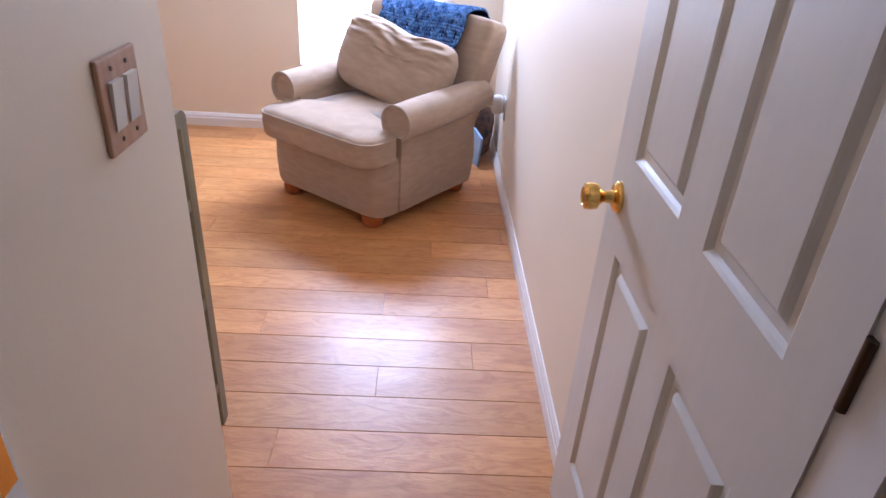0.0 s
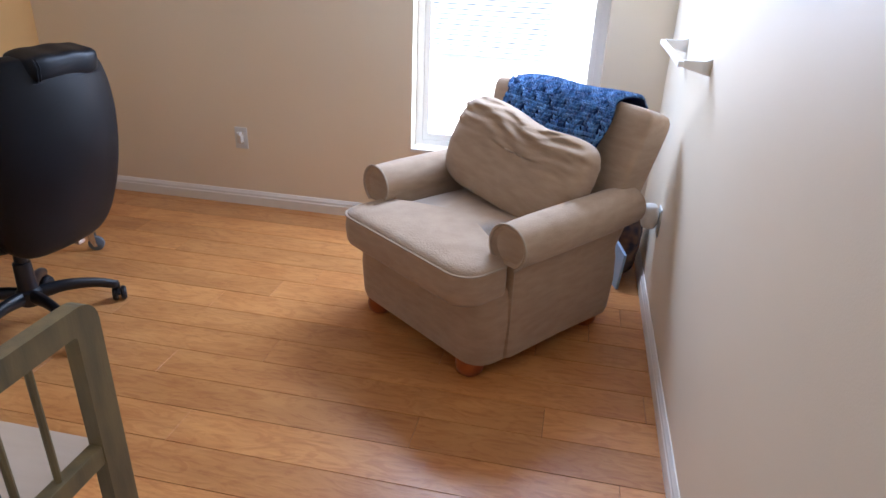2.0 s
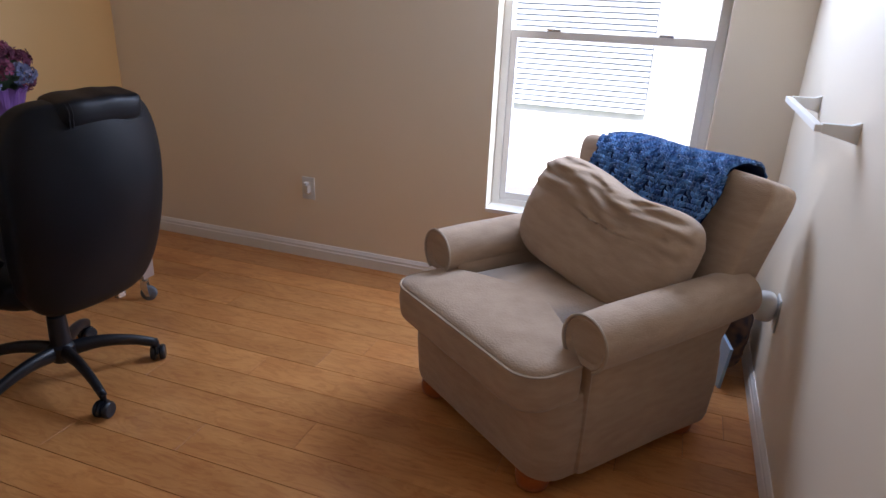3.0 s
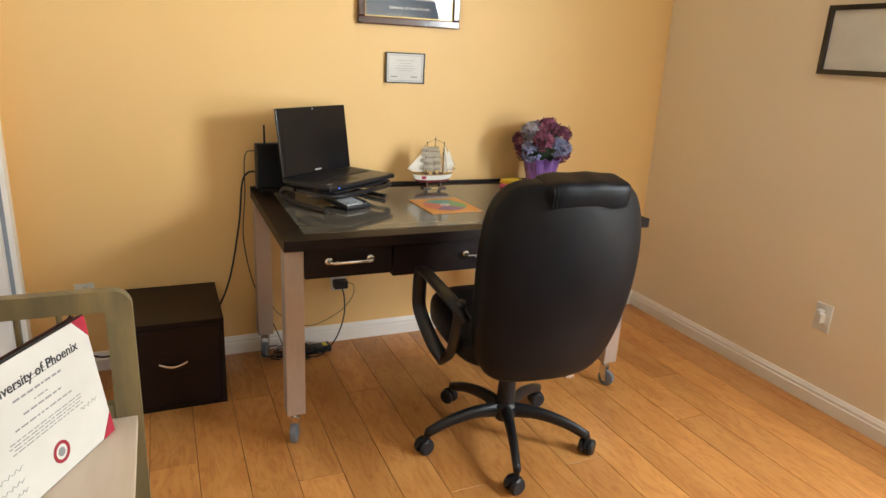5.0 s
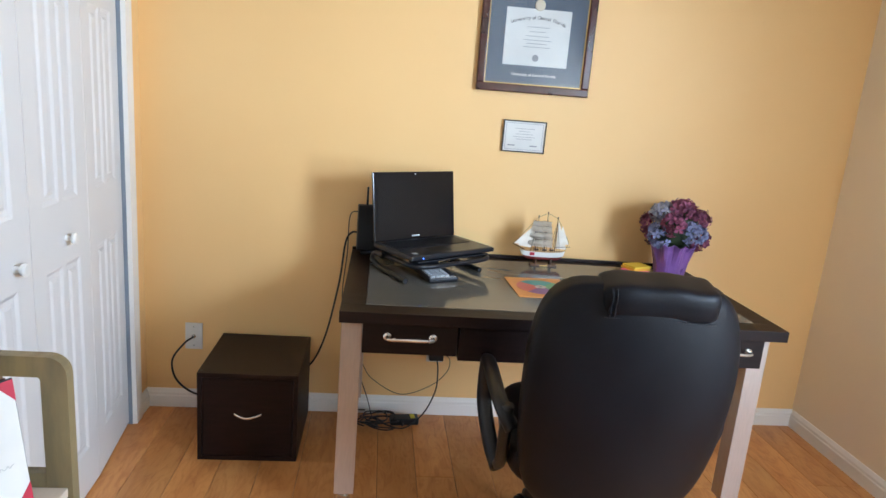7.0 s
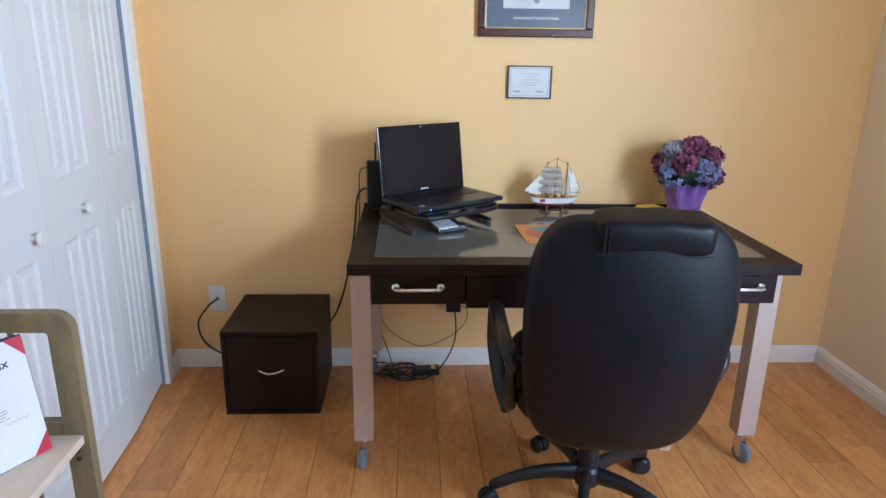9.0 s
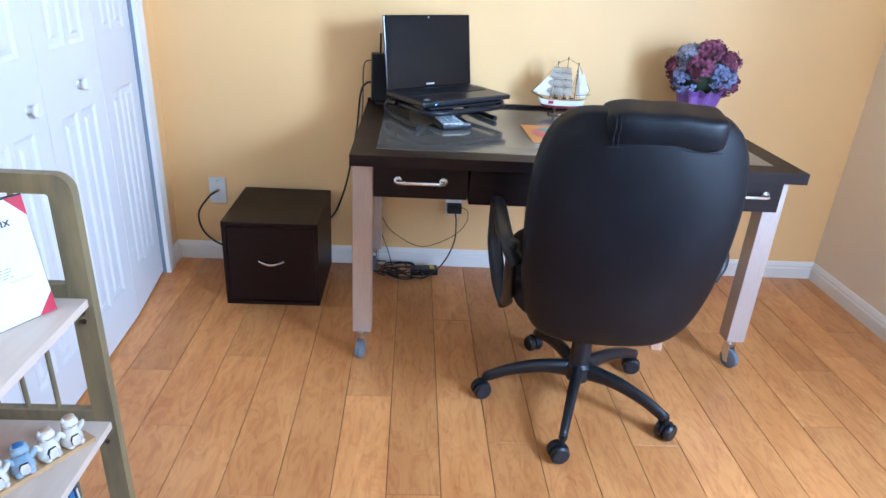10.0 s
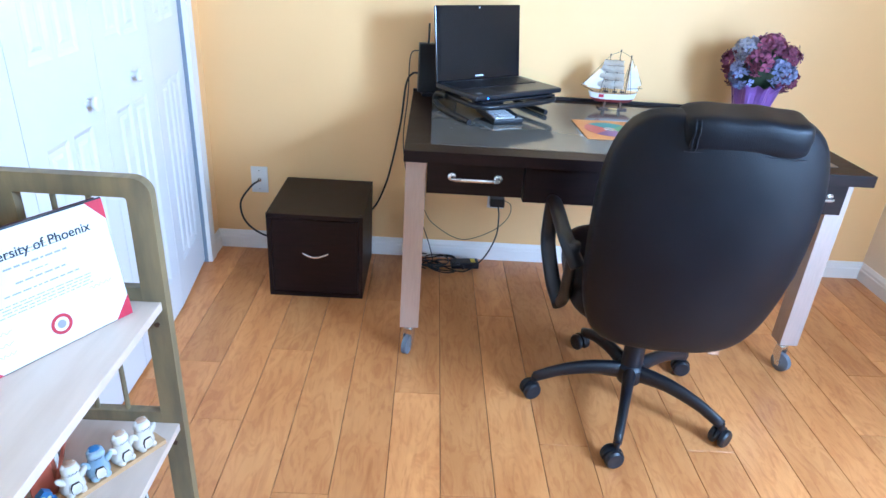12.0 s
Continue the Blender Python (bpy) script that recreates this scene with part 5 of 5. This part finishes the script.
# ---- on the wall over the desk ----
dip = thing("framed_diploma", pose(W + 0.001, 3.701, 1.662, 0, 0, 90) @ pose(0, 0, 0, 0, -0.3, 0) @ Matrix.Diagonal((0.935, 0.935, 0.96, 1)), "diploma in a dark mahogany frame with a slate blue mat", "framed diploma")
def slab(name, x0, x1, z0, z1, y0, y1, mat, parent, bevel=0.0, label=""):
    return part(name, B(x0, x1, -y1, -y0, z0, z1, bevel=bevel), mat, parent, label)
w2, h2 = 0.250, 0.218
for a in ((-w2, w2, -h2, -h2 + 0.034), (-w2, w2, h2 - 0.034, h2), (-w2, -w2 + 0.034, -h2 + 0.034, h2 - 0.034), (w2 - 0.034, w2, -h2 + 0.034, h2 - 0.034)):
    slab("frame_bar", *a, 0.0, 0.024, MAHOGANY, dip, 0.005)
for a in ((-w2 + 0.034, w2 - 0.034, -h2 + 0.034, -h2 + 0.038), (-w2 + 0.034, w2 - 0.034, h2 - 0.038, h2 - 0.034), (-w2 + 0.034, -w2 + 0.038, -h2 + 0.038, h2 - 0.038), (w2 - 0.038, w2 - 0.034, -h2 + 0.038, h2 - 0.038)):
    slab("gold_fillet", *a, 0.0, 0.014, GOLD, dip)
slab("mat_board", -w2 + 0.038, w2 - 0.038, -h2 + 0.038, h2 - 0.038, 0.0, 0.008, SLATE, dip)
slab("certificate", -0.142, 0.142, -0.105, 0.125, 0.0081, 0.0095, PAPER, dip)
part("medal", lathe(bmesh.new(), [(0, 0), (0.023, 0), (0.021, 0.004), (0, 0.005)], n=28, m=Matrix.Translation((0, -0.0096, 0.140)) @ Euler((radians(90), 0, 0)).to_matrix().to_4x4()), plain("pale_gold_medal", (0.62, 0.56, 0.42), 0.3), dip, smooth=True)
part("seal", lathe(bmesh.new(), [(0, 0), (0.014, 0), (0.014, 0.0006), (0, 0.0006)], n=24, m=Matrix.Translation((0, -0.0096, -0.072)) @ Euler((radians(90), 0, 0)).to_matrix().to_4x4()), GREYINK, dip)
R90 = Euler((radians(90), 0, 0)).to_matrix().to_4x4()
words("University of Central Florida", 0.0170, PAPER, dip, Matrix.Translation((0, -0.0084, -0.142)) @ R90)
for k, ch in enumerate("University of Central Florida"):
    a = (k - 14) / 14.0
    if ch != " ":
        words(ch, 0.0195, INK, dip, Matrix.Translation((a * 0.115, -0.0098, 0.090 - 0.022 * a * a)) @ R90 @ Euler((0, 0, -a * 0.32)).to_matrix().to_4x4())
for z, ww in ((0.052, 0.10), (0.034, 0.07), (0.016, 0.10), (0.0, 0.12), (-0.014, 0.09), (-0.028, 0.12)):
    slab("print_line", -ww / 2, ww / 2, z - 0.001, z + 0.001, 0.0096, 0.0100, GREYINK, dip)
part("glazing", B(-w2 + 0.038, w2 - 0.038, -0.0125, -0.0115, -h2 + 0.038, h2 - 0.038), GLASS, dip)

cert = thing("framed_certificate", pose(W + 0.001, 3.690, 1.277, 0, 0, 90) @ Matrix.Diagonal((0.945, 0.945, 0.945, 1)), "small white certificate in a thin black frame on the yellow wall", "framed certificate")
for a in ((-0.096, 0.096, -0.069, -0.064), (-0.096, 0.096, 0.064, 0.069), (-0.096, -0.091, -0.064, 0.064), (0.091, 0.096, -0.064, 0.064)):
    slab("frame_bar", *a, 0.0, 0.014, BLACKFRAME, cert)
slab("certificate", -0.091, 0.091, -0.064, 0.064, 0.0, 0.009, PAPER, cert)
for a in ((-0.083, 0.083, -0.0575, -0.056), (-0.083, 0.083, 0.056, 0.0575), (-0.083, -0.0815, -0.056, 0.056), (0.0815, 0.083, -0.056, 0.056)):
    slab("border_line", *a, 0.0091, 0.0094, GREYINK, cert)
for z, ww in ((0.034, 0.09), (0.022, 0.05), (0.010, 0.08), (-0.002, 0.10), (-0.012, 0.07)):
    slab("print_line", -ww / 2, ww / 2, z - 0.0008, z + 0.0008, 0.0091, 0.0094, GREYINK, cert)
for x in (-0.055, 0.045):
    slab("signature", x - 0.016, x + 0.016, -0.042, -0.037, 0.0091, 0.0094, GREYINK, cert)

# ---- office chair ----
OC = Vector((-1.170, 3.760, 0))
oc = thing("office_chair", pose(OC.x, OC.y, 0), "black leather high-backed office chair on five casters at the desk", "office chair")
for k in range(5):
    a = radians(-92 + 72 * k)
    d = Vector((math.cos(a), math.sin(a), 0))
    pts_ = curve_pts([d * 0.02 + Vector((0, 0, 0.125)), d * 0.12 + Vector((0, 0, 0.128)), d * 0.22 + Vector((0, 0, 0.108)), d * 0.300 + Vector((0, 0, 0.074))], 12)
    part("base_leg", tube(bmesh.new(), pts_, [0.030, 0.029, 0.028, 0.026, 0.025, 0.024, 0.023, 0.022, 0.021, 0.020, 0.020, 0.019, 0.018][: len(pts_)], 10, 0.7), BLACK, oc, smooth="all")
    c_ = new("caster")
    c_.parent = oc
    sw_ = radians((20, -60, 75, 140, 10)[k])
    c_.matrix_basis = Matrix.Translation(d * 0.302) @ Euler((0, 0, a + sw_)).to_matrix().to_4x4()
    part("stem", rod(bmesh.new(), (0, 0, 0.048), (0, 0, 0.080), 0.0085), BLACK, c_)
    for q in (-1, 1):
        part("wheel", lathe(bmesh.new(), [(0, 0), (0.023, 0), (0.0290, 0.005), (0.0290, 0.015), (0.024, 0.021), (0.008, 0.022), (0, 0.020)], n=22, m=Matrix.Translation((0.008, q * 0.005, 0.029)) @ Euler((radians(-90 * q), 0, 0)).to_matrix().to_4x4()), BLACK, c_, smooth=True)
    bm = bmesh.new()
    prism(bm, [(0.008 + 0.032 * math.cos(radians(q)), 0.029 + 0.032 * math.sin(radians(q))) for q in range(10, 171, 16)], "y", -0.0045, 0.0045)
    part("hood", bm, BLACK, c_)
part("hub", lathe(bmesh.new(), [(0, 0.085), (0.036, 0.088), (0.046, 0.11), (0.044, 0.145), (0.034, 0.155), (0.030, 0.26), (0.022, 0.262), (0.022, 0.40), (0, 0.40)], n=24), BLACK, oc, smooth=True)
YAW = -5                                    # the way it is turned: its back is towards +x
R = Euler((0, 0, radians(YAW))).to_matrix().to_4x4()
part("seat_mechanism", B(-0.10, 0.12, -0.075, 0.075, 0.375, 0.430, bevel=0.01), BLACK, oc, at=R)
part("lever", tube(bmesh.new(), [(0.02, 0.06, 0.39), (0.05, 0.15, 0.375), (0.068, 0.200, 0.31)], 0.006, 8), NICKEL, oc, at=R)
part("lever_paddle", B(0.056, 0.080, 0.188, 0.222, 0.262, 0.312, bevel=0.004), NICKEL, oc, at=R)
part("seat", soft(bmesh.new(), (0.265, 0.255, 0.070), 4, 18, Matrix.Translation((-0.02, 0, 0.460))), LEATHER, oc, smooth="all", at=R)


def back_warp(q):
    f = (q.z + 0.328) / 0.656
    g = min(max(f, 0), 1)
    side = 0.219 + 0.036 * math.sin(min(g / 0.62, 1) * math.pi / 2) - 0.030 * max(0, (g - 0.62) / 0.38) ** 2
    return Vector((q.x + 0.035 * math.sin(f * math.pi) - 0.066 * (abs(q.y) / 0.27) ** 2 * (0.5 + f * 0.5), q.y / 0.27 * side + 0.010 * (f - 0.5), q.z))


BACK = R @ Matrix.Translation((0.284, -0.002, 0.703)) @ Euler((0, radians(9), 0)).to_matrix().to_4x4()
part("backrest", soft(bmesh.new(), (0.050, 0.27, 0.328), 5.2, 28, None, back_warp), LEATHER, oc, smooth="all", at=BACK)
def pad_warp(q):
    f = q.z / 0.039
    return Vector((q.x - 0.010 * (q.y / 0.135) ** 4 - 0.010 * max(0, f) ** 2 - 0.006 * max(0, -f) ** 3, q.y, q.z - 0.007 * (q.y / 0.135) ** 2 + 0.0015 * math.sin(q.y * 60)))


part("headrest_pad", soft(bmesh.new(), (0.055, 0.135, 0.039), 7, 30, Matrix.Translation((0.000, 0.024, 0.302)), pad_warp), LEATHER, oc, smooth="all", at=BACK)
part("pad_seam", tube(bmesh.new(), [(0.0515 - 0.010 * (y / 0.135) ** 4, y + 0.024, 0.2670 - 0.006 * (y / 0.135) ** 2) for y in [(-0.128 + 0.256 * k / 20) for k in range(21)]], 0.0018, 6), BLACK, oc, at=BACK)
for y in (-0.084, -0.094):
    part("fold", tube(bmesh.new(), curve_pts([(0.0505, y, 0.268), (0.0530, y * 1.02, 0.288), (0.050, y * 0.99, 0.31), (0.038, y, 0.332)], 12), [0.0015, 0.003, 0.004, 0.0035, 0.003, 0.0015, 0.0015, 0.0015, 0.0015, 0.0015, 0.0015, 0.0015, 0.0015], 6), LEATHER, oc, smooth="all", at=BACK)
part("back_cushion", soft(bmesh.new(), (0.055, 0.205, 0.27), 3.6, 18, Matrix.Translation((-0.040, 0, -0.05))), LEATHER, oc, smooth="all", at=BACK)
part("back_bracket", B(0.09, 0.25, -0.045, 0.045, 0.390, 0.420, bevel=0.008), BLACK, oc, at=R)
for s in (-1, 1):
    loop = curve_pts([(0.205, s * 0.256, 0.575), (0.18, s * 0.282, 0.618), (0.10, s * 0.294, 0.634), (-0.07, s * 0.302, 0.640), (-0.122, s * 0.303, 0.622), (-0.138, s * 0.303, 0.55), (-0.128, s * 0.300, 0.480), (-0.03, s * 0.282, 0.405), (0.05, s * 0.262, 0.370)], 56)
    part("armrest", tube(bmesh.new(), loop, 0.0185, 12, 1.35), BLACK, oc, smooth="all", at=R)
    part("armrest_lower", tube(bmesh.new(), curve_pts([(0.19, s * 0.272, 0.635), (0.165, s * 0.270, 0.53), (0.11, s * 0.264, 0.43), (0.04, s * 0.262, 0.372)], 16), 0.017, 10), BLACK, oc, smooth="all", at=R)

# ---- cables ----
def cable(name, ctrl, r, label, mat=BLACK, n=40):
    t = thing(name, pose(0, 0, 0), label, "cable")
    part("cord", tube(bmesh.new(), curve_pts(ctrl, n), r, 8), mat, t, smooth="all")
    return t


cable("coax_cable", [(W + 0.022, 2.350, 0.330), (W + 0.050, 2.322, 0.312), (W + 0.060, 2.275, 0.235), (W + 0.060, 2.300, 0.14), (W + 0.065, 2.40, 0.085), (W + 0.016, 2.52, 0.10), (W + 0.016, 2.65, 0.14), (W + 0.016, 2.82, 0.20), (W + 0.022, 2.90, 0.34), (W + 0.020, 2.955, 0.60), (W + 0.020, 2.975, 0.78), (W + 0.030, 3.00, 0.83), (-2.10, 3.032, 0.84)], 0.0042, "black coaxial cable running behind the cabinet up to the router", n=90)
cable("router_cable", [(-2.10, 3.030, 0.93), (-2.140, 2.990, 0.90), (W + 0.022, 2.985, 0.74), (W + 0.020, 2.972, 0.55), (W + 0.020, 3.000, 0.36), (W + 0.022, 3.05, 0.22), (W + 0.05, 3.10, 0.10), (-2.09, 3.13, 0.008)], 0.0022, "thin black cable hanging down behind the desk", n=60)
cable("thin_cable", [(W + 0.016, 3.425, 0.300), (W + 0.05, 3.455, 0.29), (W + 0.03, 3.450, 0.22), (W + 0.03, 3.38, 0.15), (W + 0.02, 3.25, 0.10), (W + 0.02, 3.12, 0.17), (W + 0.03, 3.07, 0.25)], 0.0016, "thin black cord looping along the wall under the desk", n=50)
cable("laptop_cable", [(W + 0.045, 3.400, 0.285), (W + 0.07, 3.405, 0.24), (W + 0.08, 3.40, 0.15), (W + 0.12, 3.35, 0.06), (W + 0.15, 3.27, 0.005), (W + 0.13, 3.20, 0.0045), (W + 0.09, 3.16, 0.0045)], 0.0034, "black power cord from the outlet down to the floor", n=50)
plug = thing("power_adapter", pose(W + 0.0085, 3.392, 0.296), "black plug adapter in the outlet under the desk", "adapter")
part("body", B(0, 0.045, -0.028, 0.036, -0.018, 0.020, bevel=0.005), BLACK, plug)
brick_ = thing("power_brick", pose(-2.070, 3.270, 0.002, 0, 0, 96), "black laptop power brick with a yellow warning label on the floor", "power brick")
part("body", B(-0.062, 0.062, -0.026, 0.026, 0, 0.030, bevel=0.005), BLACK, brick_)
part("warning_label", B(0.026, 0.046, -0.018, 0.018, 0.0301, 0.0306), plain("yellow_label", (0.75, 0.62, 0.05)), brick_)
rnd = random.Random(4)
coil = thing("cable_coil", pose(-2.045, 3.150, 0.003) @ Matrix.Diagonal((1.25, 1.1, 1, 1)), "tangled coil of black cable on the floor under the desk", "cable")
for k in range(7):
    ox, oy, rx, ry, ph = rnd.uniform(-0.02, 0.02), rnd.uniform(-0.045, 0.045), rnd.uniform(0.022, 0.05), rnd.uniform(0.04, 0.085), rnd.uniform(0, 6)
    pts_ = [(ox + rx * math.cos(ph + j * 0.33), oy + ry * math.sin(ph + j * 0.33), 0.004 + 0.0055 * k + 0.004 * math.sin(j * 0.9 + k)) for j in range(18)]
    part("loop", tube(bmesh.new(), pts_, 0.0030, 6), BLACK, coil, smooth="all")

# ---- outside ----
structure("ground", [(-40, 40, N + 0.21, 60, -0.62, -0.42)], GRASS, "lawn between the two houses")
nb = tagged(new("backdrop_house"), "white-sided neighbouring house with a blind-covered window", kind="structure")
part("wall", B(-9, 9, 8.2, 8.4, -0.42, 5.2), SIDING, nb)
part("foundation_strip", B(-9, 9, 8.15, 8.198, -0.42, -0.30), plain("grey_foundation", (0.38, 0.33, 0.34)), nb)
wn = new("window")
wn.parent = nb
# sheet behind the slats, its grey painted as the shade between them
part("glass", B(-1.42, 0.445, 8.185, 8.187, 0.46, 1.95), GAPSHADE, wn)
for k in range(33):
    z = 0.466 + 0.045 * k
    part("slat", prism(bmesh.new(), [(8.158, z), (8.182, z + 0.006), (8.182, z + 0.036), (8.170, z + 0.034)], "x", -1.415, 0.442), SLAT, wn)

# ---- floor planks, last ----
PW, PL, PY = 0.1475, 1.33, 3.010
SEAMS = {-1: 0.917, -2: 0.60, -3: -0.04, -4: 0.33, -5: -1.28, 0: 0.167, 1: 0.59, 2: 1.0, 3: 0.38, 4: 0.77, 5: -0.235, 6: -0.95, 7: -0.617, 8: -0.42}
meshes = {}


def plank(x0, x1, y0, y1):
    key = (round(x1 - x0, 3), round(y1 - y0, 3))
    if key not in meshes:
        bm = bmesh.new()
        w, d, c = key[0] - 0.0012, key[1] - 0.0014, 0.0008
        lo = [(0, 0), (w, 0), (w, d), (0, d)]
        hi = [(c, c), (w - c, c), (w - c, d - c), (c, d - c)]
        a = [bm.verts.new((x, y, -0.006)) for x, y in lo]
        b = [bm.verts.new((x, y, -0.0007)) for x, y in lo]
        t = [bm.verts.new((x, y, 0)) for x, y in hi]
        for p, q in ((a, b), (b, t)):
            for k in range(4):
                bm.faces.new((p[k], p[(k + 1) % 4], q[(k + 1) % 4], q[k]))
        bm.faces.new(t)
        me = bpy.data.meshes.new("plank")
        bm.to_mesh(me)
        bm.free()
        me.materials.append(FLOOR)
        meshes[key] = me
    ob = new("plank", meshes[key])
    ob.parent = bpy.data.objects["floor"]
    ob.location = (x0 + 0.0006, y0 + 0.0007, 0)


rnd = random.Random(21)
k = -31
while PY + k * PW < N:
    y0, y1 = max(PY + k * PW, -1.5), min(PY + (k + 1) * PW, N)
    if y1 - y0 > 0.01:
        left = W if y0 >= S - 0.05 else (-1.2 if y1 < DY + 0.1 else PX - 0.12)
        if 1.4 < y0 < S - 0.05 and y1 < S + 0.1 and y0 >= DY - 0.12:
            left = PX - 0.12 if y0 > DY - 0.12 else -1.2
        seam = SEAMS.get(k, rnd.uniform(0, PL))
        xs = sorted(x for x in (seam + PL * j for j in range(-4, 4)) if left + 0.02 < x < E + 0.08)
        edges = [left] + xs + [E + (0.0 if y0 > DY else 0.0)]
        for a, b in zip(edges, edges[1:]):
            plank(a, b, y0, y1)
    k += 1
structure("closet_floor", [(W, PX - 0.12, S - 0.70, S - 0.02, -0.0059, -0.001)], SHELFTOP)
